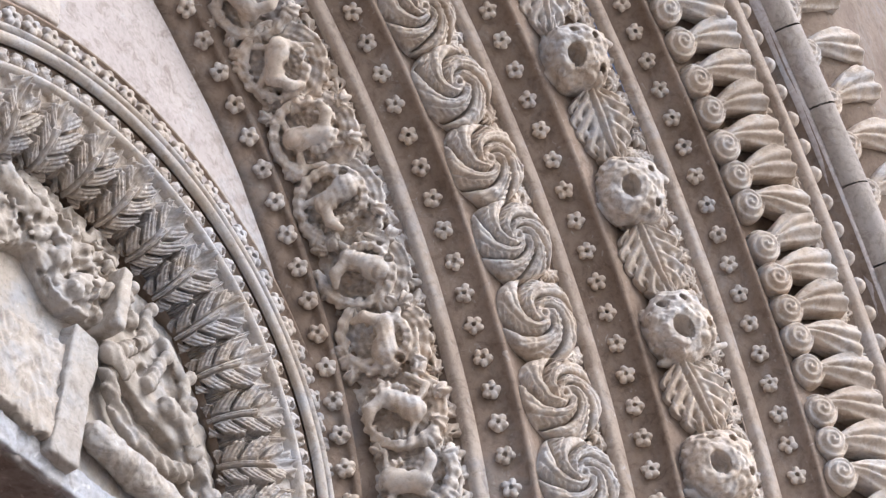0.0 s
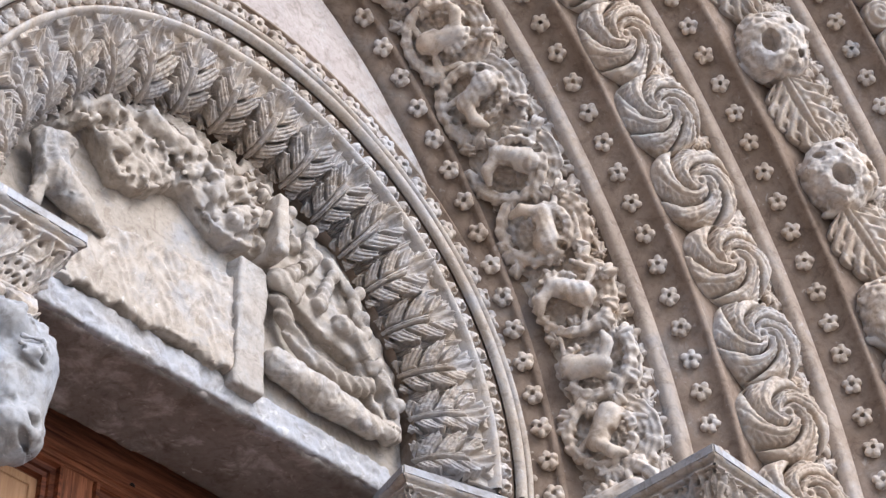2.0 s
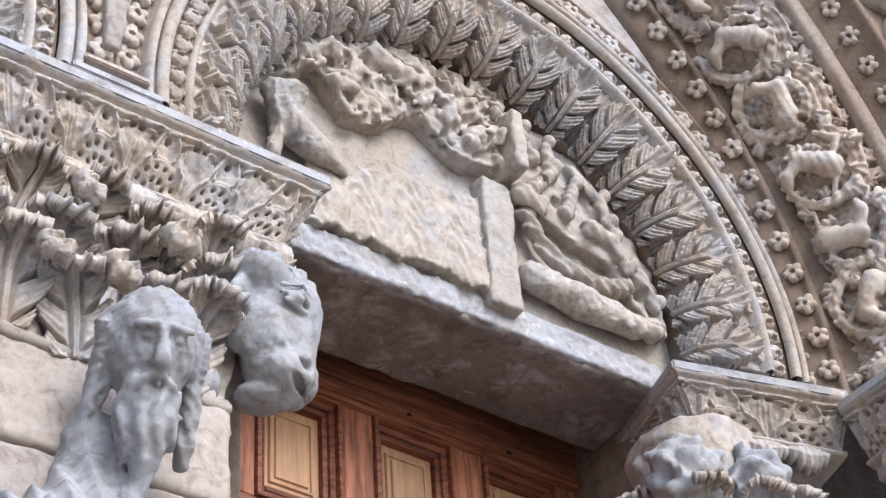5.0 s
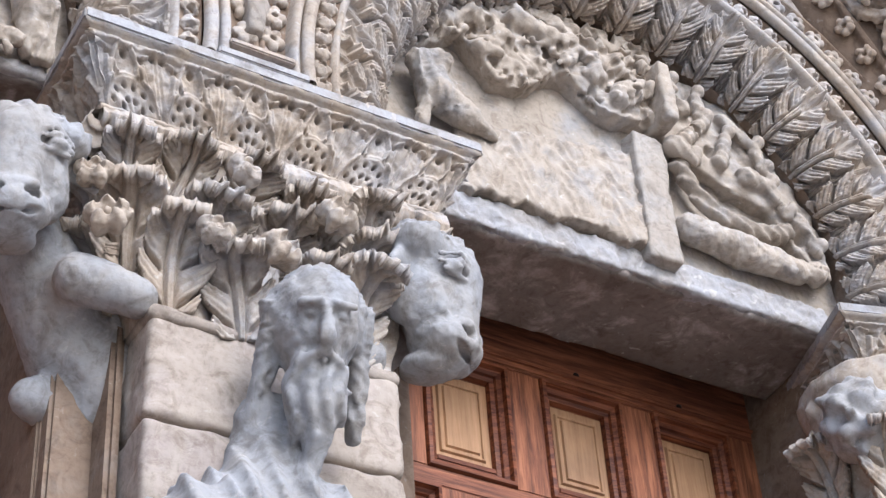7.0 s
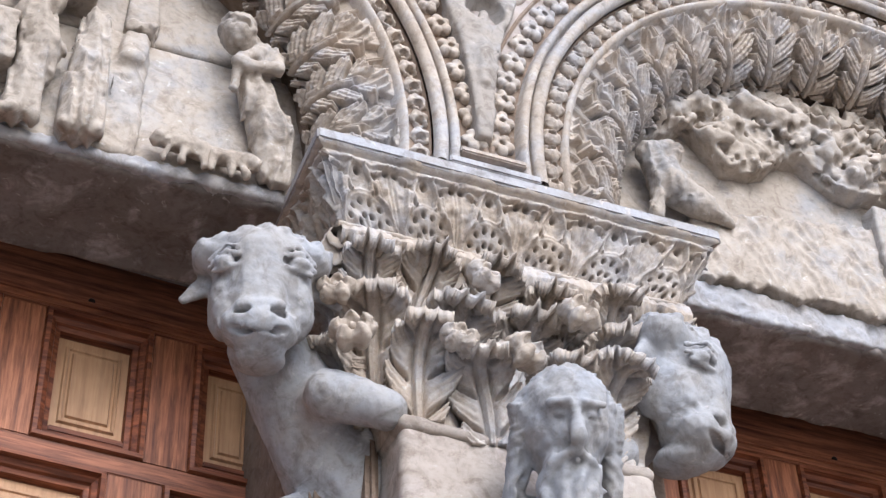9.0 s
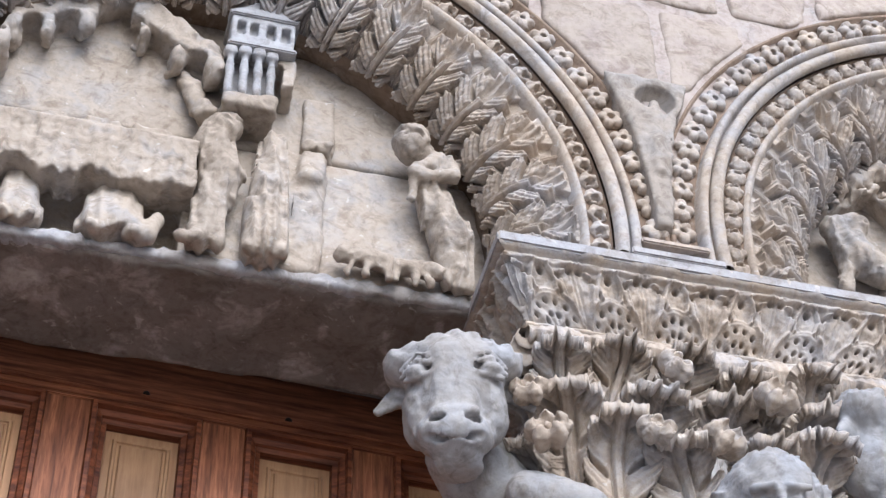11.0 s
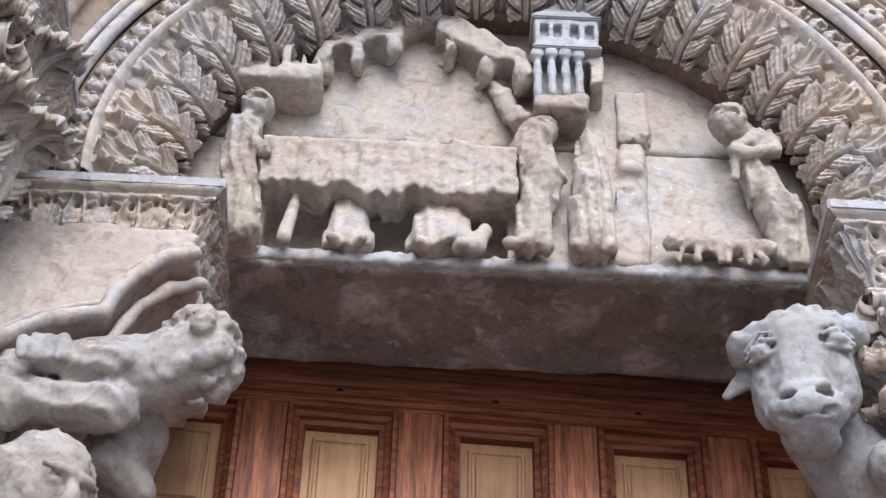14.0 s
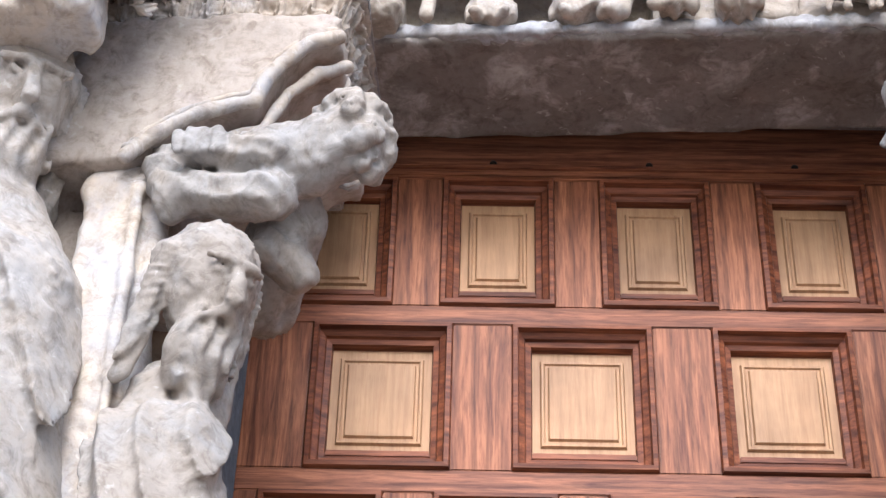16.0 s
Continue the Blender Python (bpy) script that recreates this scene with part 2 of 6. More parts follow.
# ---- plan ----
ZL = 5.175            # underside of the lintels
ZA = 5.20             # top of the abaci
AX, AZ = 1.55, 5.05  # centre of the great archivolts
ARCHES = ((0.226, 5.325), (2.835, 5.335))  # centres of the two door arches
ORDERS = ((2.525, -0.25), (2.92, -0.66), (3.455, -0.96), (3.965, -1.32), (4.475, -1.72))


# ---- structure ----
def ground():
    n = 60
    r = np.concatenate([np.linspace(0, 12, 40), np.geomspace(14, 900, n - 40)])
    me = grid("ground", lambda U, V: (V * np.cos(U), V * np.sin(U), 0.012 * fbm(V * np.cos(U), V * np.sin(U), 0 * U, 0.8, 5)), np.linspace(0, 2 * np.pi, 73)[:-1], r, close_u=True)
    tagged(part("ground", me, M_GROUND), "worn stone paving in front of the church portal", "ground", kind="structure")


def holed_wall(name, y0, y1, mat, label):
    """The wall behind everything, open at both doors: piers, and a mass above the lintels."""
    for k, (x0, x1, z0, z1) in enumerate(((-9, -0.88, 0, 5.6), (1.12, 2.12, 0, 5.6), (3.66, 12, 0, 5.6), (-9, 12, 5.60, 11))):
        ob = part("wall_%d" % (k + 1), slab("wall", (x0, y0, z0), (x1, y1, z1)), mat)
        tagged(ob, label, "wall", kind="structure")


def spandrel():
    """Wall over the door arches, cut by both of them, inside the inmost archivolt."""
    n, zs = 260, np.linspace(0, 1, 26)
    xs = np.linspace(AX - 2.49, AX + 2.49, n)

    def low(x):
        out = np.full_like(x, 5.2)
        for cx, cz in ARCHES:
            d = 1.27 ** 2 - (x - cx) ** 2
            out = np.maximum(out, np.where(d > 0, cz + np.sqrt(np.maximum(d, 0)), 5.2))
        return out

    def fn(U, V):
        top = AZ + np.sqrt(np.maximum(2.50 ** 2 - (U - AX) ** 2, 0.0)) + 0.0
        lo = low(U)
        z = lo + (np.maximum(top, lo + 0.01) - lo) * V
        return U, -0.245 + 0.008 * fbm(U, 0 * U, z, 3.0, 7), z

    ob = part("wall_5", grid("spandrel_wall", fn, xs, zs), M_PLASTER)
    tagged(ob, "pale pink plastered wall above the twin door arches", "wall", kind="structure")
    # ashlar blocks showing over the arches
    rnd = random.Random(4)
    for row in range(4):
        z0, h = (5.99, 6.42, 6.80, 7.12)[row], (0.42, 0.37, 0.31, 0.30)[row]
        x = (0.92, 0.80, 0.95, 1.0)[row]
        while x < 2.2:
            w = 0.28 + rnd.random() * 0.14
            sd = rnd.randrange(999)

            def rock(X, Y, Z, x=x, z0=z0, w=w, h=h, sd=sd):
                d = box(X, Y, Z, (x, -0.256, z0), (x + w - 0.042, -0.20, z0 + h - 0.042), 0.010)
                for ax, az in ARCHES:
                    d = np.maximum(d, 1.345 - np.hypot(X - ax, Z - az))
                return d + 0.006 * fbm(X, Y, Z, 8, sd) + 0.003 * fbm(X, Y, Z, 40, sd)

            both = min(math.hypot(x + w / 2 - ax, z0 + h - az) for ax, az in ARCHES)
            if both > 1.36 and math.hypot(x + w / 2 - AX, z0 + h - AZ) < 2.3:
                part("ashlar_block", carve("ashlar", rock, (x - 0.02, -0.29, z0 - 0.02), (x + w, -0.19, z0 + h), 0.011), M_ASHLAR, ob)
            x += w


def lintel(x0, x1, y_back, front, label, tilt):
    """Thin-edged slab: a pale ragged front edge and a broad dark underside."""
    top = empty("lintel", label, "lintel", "door lintels")

    def fn(X, Y, Z):
        zz = Z - tilt * (X - x0)
        d = box(X, Y, zz, (x0, 0.0, ZL), (x1, y_back, ZL + front - 0.012), 0.008)
        edge = np.clip((0.05 - Y) / 0.05, 0, 1)
        return d + 0.007 * fbm(X, Y, Z, 7, 3) + edge * 0.010 * fbm(X, Y, Z, 28, 9)

    part("soffit_slab", carve("lintel_slab", fn, (x0 - 0.03, -0.03, ZL - 0.04), (x1 + 0.03, y_back + 0.03, ZL + 0.26), 0.0125), M_SOFFIT, top, "dark mottled underside")

    def lip(X, Y, Z):
        zz = Z - tilt * (X - x0)
        d = box(X, Y, zz, (x0, -0.02, ZL + 0.006), (x1, 0.03, ZL + front), 0.008)
        return d + 0.006 * fbm(X, Y, Z, 20, 4) + 0.005 * fbm(X, Y, Z, 60, 8)

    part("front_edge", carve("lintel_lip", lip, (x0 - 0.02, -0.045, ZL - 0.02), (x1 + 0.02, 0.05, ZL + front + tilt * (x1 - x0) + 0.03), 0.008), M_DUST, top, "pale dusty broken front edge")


def bez(p, n):
    p, t = [np.array(q, float) for q in p], np.linspace(0, 1, n)[:, None]
    return ((1 - t) ** 2 * p[0] + 2 * t * (1 - t) * p[1] + t * t * p[2]).tolist()


LEAF_CURVE = ((0.858, -0.075), (0.868, -0.200), (1.072, -0.245))


def rod2(x, y, pts):
    """Distance in the plane to a bent line, and how far along it the nearest place lies."""
    best, along = None, None
    n = len(pts) - 1
    for k, ((xa, ya), (xb, yb)) in enumerate(zip(pts, pts[1:])):
        dx, dy = xb - xa, yb - ya
        t = np.clip(((x - xa) * dx + (y - ya) * dy) / (dx * dx + dy * dy + 1e-12), 0, 1)
        d = np.hypot(x - xa - t * dx, y - ya - t * dy)
        if best is None:
            best, along = d, (k + t) / n
        else:
            near = d < best
            best, along = np.where(near, d, best), np.where(near, (k + t) / n, along)
    return best, along


def leaf_relief(U, V, seed):
    """Height over an acanthus leaf, rib along V, and a mask that is 1 inside its lobed outline."""
    U = U - 0.11 * np.sin(2.6 * V + 1.9 * seed) * (1 - U * U)
    q = np.abs(U)
    side = np.where(U < 0, 0.0, 1.0)
    psi = V - 0.27 * q ** 1.4 + 0.03 * np.sin(3 * V + seed) + 0.025 * side * math.sin(2.0 * seed + 1)
    lob = (psi + 0.26) / 0.275
    i = np.floor(lob)
    f = lob - i
    near = np.minimum(f, 1 - f)
    W = np.interp(psi, [-0.3, 0.0, 0.2, 0.45, 0.62, 0.75], [0.66, 0.84, 0.98, 1.0, 0.86, 0.50]) * (1 + 0.06 * vnoise(i * 3.1 + seed, side * 5, 0 * U, 3))
    edge = W * (1 - 0.34 * np.abs(2 * f - 1) ** 2.5 - 0.05 * (0.5 + 0.5 * np.cos(2 * np.pi * 4 * f)))
    inside = np.clip((edge - q) / 0.035, 0, 1)
    reach = np.clip((q - 0.13) / 0.12, 0, 1)
    fold = np.abs(np.sin(np.pi * 4 * f)) ** 0.7
    slot = np.clip(1 - (near / 0.13) ** 2, 0, 1) * np.clip((q - 0.20) / 0.08, 0, 1) * np.clip((W * 0.82 - q) / 0.10, 0, 1)
    crease = np.exp(-((near / 0.06) ** 2)) * reach
    h = reach * (0.009 * np.sin(np.pi * f) ** 0.6 + 0.010 * fold * np.clip(q * 1.6, 0, 1) + 0.012 * np.clip(q / np.maximum(edge, 0.1), 0, 1) ** 3) - 0.010 * crease - 0.026 * slot
    stem = 0.10 + 0.14 * np.clip(V - 0.40, 0, 1)
    h = h + 0.018 * np.sqrt(np.maximum(1 - (q / stem) ** 2, 0)) - 0.010 * np.exp(-(((q - stem - 0.03) / 0.025) ** 2)) - 0.007 * np.exp(-((q / 0.020) ** 2))
    return h, inside


def acanthus(pitch, seed):
    """One acanthus leaf laid into the hollow of the arch: folded lobes, drilled slots, a tip that flares out like a funnel."""
    curve = np.array(bez(LEAF_CURVE, 91))
    d = np.gradient(curve, axis=0)
    nrm = np.stack([d[:, 1], -d[:, 0]], -1)
    nrm /= np.linalg.norm(nrm, axis=1)[:, None]  # towards the centre and the viewer
    broken = seed % 4 == 1

    def fn(U, V):
        k = np.clip(np.rint(V * 90).astype(int), 0, 90)
        q = np.abs(U)
        h, inside = leaf_relief(U, V, seed)
        back = -0.026 + 0.016 * np.exp(-(((q - 0.95) / 0.045) ** 2)) + 0.014 * np.exp(-(((q - 0.82) / 0.035) ** 2)) * (V < 0.5)
        H = h * inside + back * (1 - inside)
        t = np.clip((V - 0.70) / 0.24, 0, 1)
        wide = 0.16 + 0.40 * t
        c = np.clip((wide - q) / 0.06, 0, 1) * (V > 0.66)
        end = 0.945 - 0.03 * np.abs(np.sin(8 * U + seed)) + 0.02 * vnoise(U * 9, 0 * V + seed, 0 * V, 4) - 0.05 * q
        rise = -0.012 + (0.034 if broken else 0.060) * t ** 2.2 * (1 - 0.6 * q) + 0.006 * np.cos(20 * U) * t
        H = H * (1 - c) + rise * c
        H = np.where(V > end, np.minimum(H, -0.004), H)
        H = H + 0.0028 * fbm(U * 3, V * 5, 0 * U + seed, 4.0, seed)
        r, yy = curve[k, 0] + nrm[k, 0] * H, curve[k, 1] + nrm[k, 1] * H
        a = U * pitch / 2 * 1.02
        return r * np.sin(a), yy, r * np.cos(a)

    return grid("acanthus_leaf", fn, np.linspace(-1, 1, 111), np.linspace(0, 1, 91))


def bent_leaf(w, h, curl, seed, thick=0.014):
    """Free-standing acanthus leaf with a cut outline and real thickness; it climbs, leans out and rolls over at the tip."""
    nu, nv = 61, 71
    U, V = np.meshgrid(np.linspace(-1, 1, nu), np.linspace(0, 1, nv), indexing="ij")
    H, inside = leaf_relief(U, V * 0.86, seed)
    H = np.maximum(H, -0.018)
    keep = (inside > 0.25) | (np.abs(U) < 0.16)
    a = np.clip((V - 0.50) / 0.50, 0, 1) ** 1.2 * curl
    step = h / (nv - 1)
    lean = 0.15 + a
    zc, yc = np.cumsum(np.cos(lean), axis=1) * step, -np.cumsum(np.sin(lean), axis=1) * step
    wid = w * (0.75 + 0.35 * np.sin(np.pi * V))
    droop = 0.30 * w * U * U * (0.3 + V)
    x = U * wid * (1 - 0.15 * U * U)
    ny, nz = -np.cos(lean), -np.sin(lean)
    out = []
    for off in (H * 1.0 + 0.004 * fbm(U * 2, V * 3, 0 * U + seed, 3, seed), np.minimum(H, 0.4 * H) - thick):
        out.append(np.stack([x, yc + ny * (off - droop * 0.6), zc + nz * (off - droop * 0.6) - droop * 0.4], -1).reshape(-1, 3))
    i, j = np.meshgrid(np.arange(nu - 1), np.arange(nv - 1), indexing="ij")
    ok = keep[:-1, :-1] & keep[1:, :-1] & keep[1:, 1:] & keep[:-1, 1:]
    i, j = i[ok], j[ok]
    F = np.stack([i * nv + j, (i + 1) * nv + j, (i + 1) * nv + j + 1, i * nv + j + 1], -1)
    n = nu * nv
    count = {}
    for f in F.tolist():
        for p, q in zip(f, f[1:] + f[:1]):
            count[(p, q)] = 1
    rim = [(q, p, p + n, q + n) for p, q in count if (q, p) not in count]
    faces = F.tolist() + (F[:, ::-1] + n).tolist() + rim
    used = sorted({v for f in faces for v in f})
    new_id = {v: m for m, v in enumerate(used)}
    P = np.concatenate(out)[used]
    return to_mesh("bent_leaf", P, [[new_id[v] for v in f] for f in faces])


def knob_flower(R, petals, seed):
    """Flower of round drilled petals about a drilled eye."""
    def fn(x, y, z):
        d = ell(x, y, z, (0, 0, -0.1 * R), (0.88 * R, 0.88 * R, 0.72 * R))
        for k in range(petals):
            a = 2 * math.pi * (k + 0.13 * seed) / petals
            c = (0.62 * R * math.cos(a), 0.62 * R * math.sin(a), 0.18 * R)
            d = smin(d, ell(x, y, z, c, (0.40 * R, 0.40 * R, 0.42 * R)), 0.03 * R)
            d = np.maximum(d, -ell(x, y, z, (0.80 * R * math.cos(a + 0.62), 0.80 * R * math.sin(a + 0.62), 0.3 * R), (0.15 * R, 0.15 * R, 0.5 * R)))
        d = np.maximum(d, -ell(x, y, z, (0, 0, 0.42 * R), (0.25 * R, 0.25 * R, 0.60 * R)))
        return d + 0.06 * R * fbm(x / R, y / R, z / R, 3, seed)

    return carve("knob_flower", fn, (-1.15 * R, -1.15 * R, -0.5 * R), (1.15 * R, 1.15 * R, 0.75 * R), 0.115 * R)


def pierced_scallop(R, seed):
    """A little hooded leaf over a drilled hole."""
    def fn(x, y, z):
        d = ell(x, y, z, (0, 0.1 * R, 0), (0.95 * R, 1.0 * R, 0.75 * R)) + 0.06 * R * np.cos(5 * np.arctan2(y, x))
        d = np.maximum(d, -ell(x, y, z, (0, -0.30 * R, 0.55 * R), (0.48 * R, 0.42 * R, 0.85 * R)))
        return d + 0.09 * R * fbm(x / R, y / R, z / R, 3, seed)

    return carve("pierced_scallop", fn, (-1.2 * R, -1.2 * R, -0.4 * R), (1.2 * R, 1.3 * R, 0.95 * R), 0.12 * R)


def door_arch(cx, cz, label, t0, t1, seed, leaf_from):
    arch = empty("door_arch", label, "arch", "twin door arches")
    K, Y = 1.02, 0.06  # the mouldings stand this much wider and deeper than listed
    put = lambda pts: [(r * K, y + Y) for r, y in pts]
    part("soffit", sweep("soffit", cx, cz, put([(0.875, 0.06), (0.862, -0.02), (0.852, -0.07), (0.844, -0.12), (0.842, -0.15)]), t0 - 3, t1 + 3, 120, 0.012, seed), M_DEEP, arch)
    part("hollow", sweep("hollow", cx, cz, [(r + 0.02, y + 0.02) for r, y in bez(LEAF_CURVE, 12)], t0, t1, 120, 0.004, seed), M_STONE, arch)
    n = round((t1 - t0) / 10.4)
    pitch = radians((t1 - t0) / n)
    kinds = [acanthus(pitch, seed + k) for k in range(7)]
    for k in range(n):
        deg = t0 + (k + 0.5) * (t1 - t0) / n
        m = Matrix.Translation((cx, 0, cz)) @ Matrix.Rotation(radians(90 - deg), 4, "Y")
        part("acanthus_leaf", kinds[(k * 3 + seed) % 7], M_STONE, arch, m=m)
    part("flat_band", sweep("flat_band", cx, cz, put([(1.030, -0.27), (1.038, -0.305), (1.046, -0.316), (1.056, -0.318), (1.060, -0.300)]), t0, t1, 150, 0.003, seed), M_STONE, arch)
    # M_DEEP here and on the outer band paints shade between the raised ornaments
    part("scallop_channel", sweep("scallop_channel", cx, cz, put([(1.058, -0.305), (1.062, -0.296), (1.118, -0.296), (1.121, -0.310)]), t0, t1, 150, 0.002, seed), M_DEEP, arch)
    roll = [(1.142 + 0.019 * math.cos(a), -0.322 - 0.022 * math.sin(a)) for a in np.linspace(math.pi * 1.1, -0.3, 11)]
    roll2 = [(1.180 + 0.013 * math.cos(a), -0.326 - 0.016 * math.sin(a)) for a in np.linspace(math.pi * 1.1, -0.3, 9)]
    part("roll_moulding", sweep("roll", cx, cz, put(roll + [(1.164, -0.306)] + roll2 + [(1.200, -0.300)]), t0, t1, 170, 0.0025, seed), M_STONE, arch)
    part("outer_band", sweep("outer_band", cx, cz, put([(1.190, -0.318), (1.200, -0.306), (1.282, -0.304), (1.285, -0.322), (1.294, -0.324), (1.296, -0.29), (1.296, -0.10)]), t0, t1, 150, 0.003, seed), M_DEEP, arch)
    # pierced scallops along the inner band
    teeth = [pierced_scallop(0.030, seed + k) for k in range(3)]
    m_n = round(radians(t1 - t0) * 1.095 / 0.064)
    for k in range(m_n):
        deg = t0 + (k + 0.5) * (t1 - t0) / m_n
        part("scallop", teeth[k % 3], M_STONE, arch, m=arc_pose(cx, cz, 1.090 * K, -0.298 + Y, deg, 0, 1.0, 90))
    flower = [knob_flower(0.041, 5, seed + k) for k in range(3)]
    m_n = round(radians(t1 - t0) * 1.245 / 0.090)
    for k in range(m_n):
        deg = t0 + (k + 0.5) * (t1 - t0) / m_n
        part("rosette", flower[k % 3], M_STONE, arch, m=arc_pose(cx, cz, 1.242 * K, -0.306 + Y, deg, 0, 1.0, 40 * k))
    return arch


def whorl(R, arms, twist, seed):
    """Roundel of curling leaves turning about a button, closed by a round rim; each leaf has a beaded edge."""
    def fn(U, V):
        r = V
        ph = arms * U / (2 * np.pi) + twist * (r - 0.42 * r * r)
        f = ph - np.floor(ph)
        w = np.clip((r - 0.14) / 0.10, 0, 1) * np.clip((0.985 - r) / 0.08, 0, 1)
        ridge = np.sin(np.pi * np.clip(f / 0.86, 0, 1)) ** 0.6
        groove = np.exp(-(((f - 0.93) / 0.055) ** 2))
        beads = (0.5 + 0.5 * np.cos(2 * np.pi * r * 13)) * np.exp(-(((f - 0.74) / 0.09) ** 2))
        second = np.exp(-(((f - 0.55) / 0.045) ** 2)) * np.clip((r - 0.25) / 0.1, 0, 1)
        vein = np.exp(-(((f - 0.28) / 0.035) ** 2))
        dome = np.sqrt(np.maximum(1 - (r * 0.985) ** 2, 0))
        h = R * (0.40 * dome + 0.02 + w * (0.13 * ridge - 0.40 * groove - 0.10 * beads - 0.09 * second - 0.04 * vein))
        h = h + R * 0.10 * np.exp(-((r / 0.13) ** 4)) - R * 0.20 * np.exp(-((r / 0.055) ** 2))
        h = h + R * 0.030 * fbm(np.cos(U) * r, np.sin(U) * r, 0 * U, 7, seed)
        rad = R * r * (1 + 0.03 * np.cos(arms * U) * r)
        return rad * np.cos(U), rad * np.sin(U), np.where(r > 0.985, -0.04, h)

    return grid("whorl_roundel", fn, np.linspace(0, 2 * np.pi, 181)[:-1], np.linspace(0.015, 1, 52), close_u=True)


def volute_leaf(L, seed):
    """A curled volute beside a ribbed fan leaf that lies across the hollow."""
    def vol(x, y, z):
        rr = np.hypot(x, y + 0.34 * L)
        an = np.arctan2(y + 0.34 * L, x)
        d = ell(x, y, z, (0, -0.34 * L, 0.02 * L), (0.22 * L, 0.21 * L, 0.24 * L))
        d = d + 0.016 * L * np.cos(2 * np.pi * (rr / (0.075 * L)) - an)
        fx = x + 0.10 * L * np.sin(3.0 * y / L + seed)
        a2 = np.arctan2(fx, y + 0.36 * L)
        rho = np.hypot(fx, y + 0.36 * L)
        edge = 0.86 * L * (1 - 0.05 * np.abs(np.sin(13 * a2)))
        fan = np.maximum(np.maximum(rho - edge, np.abs(a2) * rho - (0.10 * L + 0.17 * rho)), z - (0.17 * L - 0.26 * L * (a2 * 1.5) ** 2 - 0.10 * (rho - 0.4 * L)))
        fan = np.maximum(fan, -0.15 * L - z) + 0.020 * L * np.cos(26 * a2) * np.clip((rho - 0.2 * L) / (0.1 * L), 0, 1)
        fan = fan * 0.75 + 0.020 * L * np.exp(-((a2 / 0.035) ** 2))
        d = np.minimum(d, fan)
        return d + 0.006 * L * fbm(x / L, y / L, z / L, 9, seed)

    return carve("volute_leaf", vol, (-0.36 * L, -0.60 * L, -0.17 * L), (0.36 * L, 0.56 * L, 0.32 * L), 0.0185 * L)


def mask_boss(R, seed):
    """A hollow-mouthed knot of foliage standing high from the arch, overlaid with small notched leaves."""
    def fn(x, y, z):
        d = (((np.abs(x) / R) ** 2.6 + (np.abs(y) / (0.98 * R)) ** 2.6 + (np.abs(z) / (0.85 * R)) ** 2.2) ** 0.4 - 1) * 0.85 * R
        an = np.arctan2(y + 0.25 * R, x - 0.1 * R)
        rr = np.hypot(x - 0.1 * R, y + 0.25 * R)
        row = rr / (0.20 * R) + 0.7 * fbm(x / R, y / R, z / R, 2.0, seed)
        scale = np.abs(np.sin(np.pi * row)) * np.abs(np.cos(7 * an + 1.57 * np.floor(row)))
        d = d + 0.05 * R * (0.5 - scale) * np.clip((rr - 0.40 * R) / (0.1 * R), 0, 1) + 0.05 * R * fbm(x / R, y / R, z / R, 3.2, seed + 2)
        rim = np.exp(-(((rr - 0.46 * R) / (0.07 * R)) ** 2))
        d = d - 0.035 * R * rim
        d = np.maximum(d, -ell(x, y, z, (0.10 * R, -0.25 * R, 0.70 * R), (0.36 * R, 0.27 * R, 0.62 * R)))
        for px, py in ((-0.52, 0.42), (0.42, 0.55), (-0.70, -0.15)):
            d = np.maximum(d, -ell(x, y, z, (px * R, py * R, 0.55 * R), (0.13 * R, 0.12 * R, 0.4 * R)))
        for a, b, r in (((-0.95, 0.3, 0.1), (-0.5, 1.1, 0.15), 0.15), ((0.85, -0.4, 0.1), (0.45, -1.1, 0.1), 0.17), ((0.9, 0.3, 0.0), (1.1, 0.9, 0.05), 0.12)):
            d = smin(d, cap(x, y, z, [v * R for v in a], [v * R for v in b], r * R, 0.6 * r * R), 0.05 * R)
        return d * 0.9 + 0.025 * R * fbm(x / R, y / R, z / R, 6, seed)

    return carve("foliage_knot", fn, (-1.3 * R, -1.4 * R, -0.4 * R), (1.3 * R, 1.4 * R, 1.05 * R), 0.038 * R)


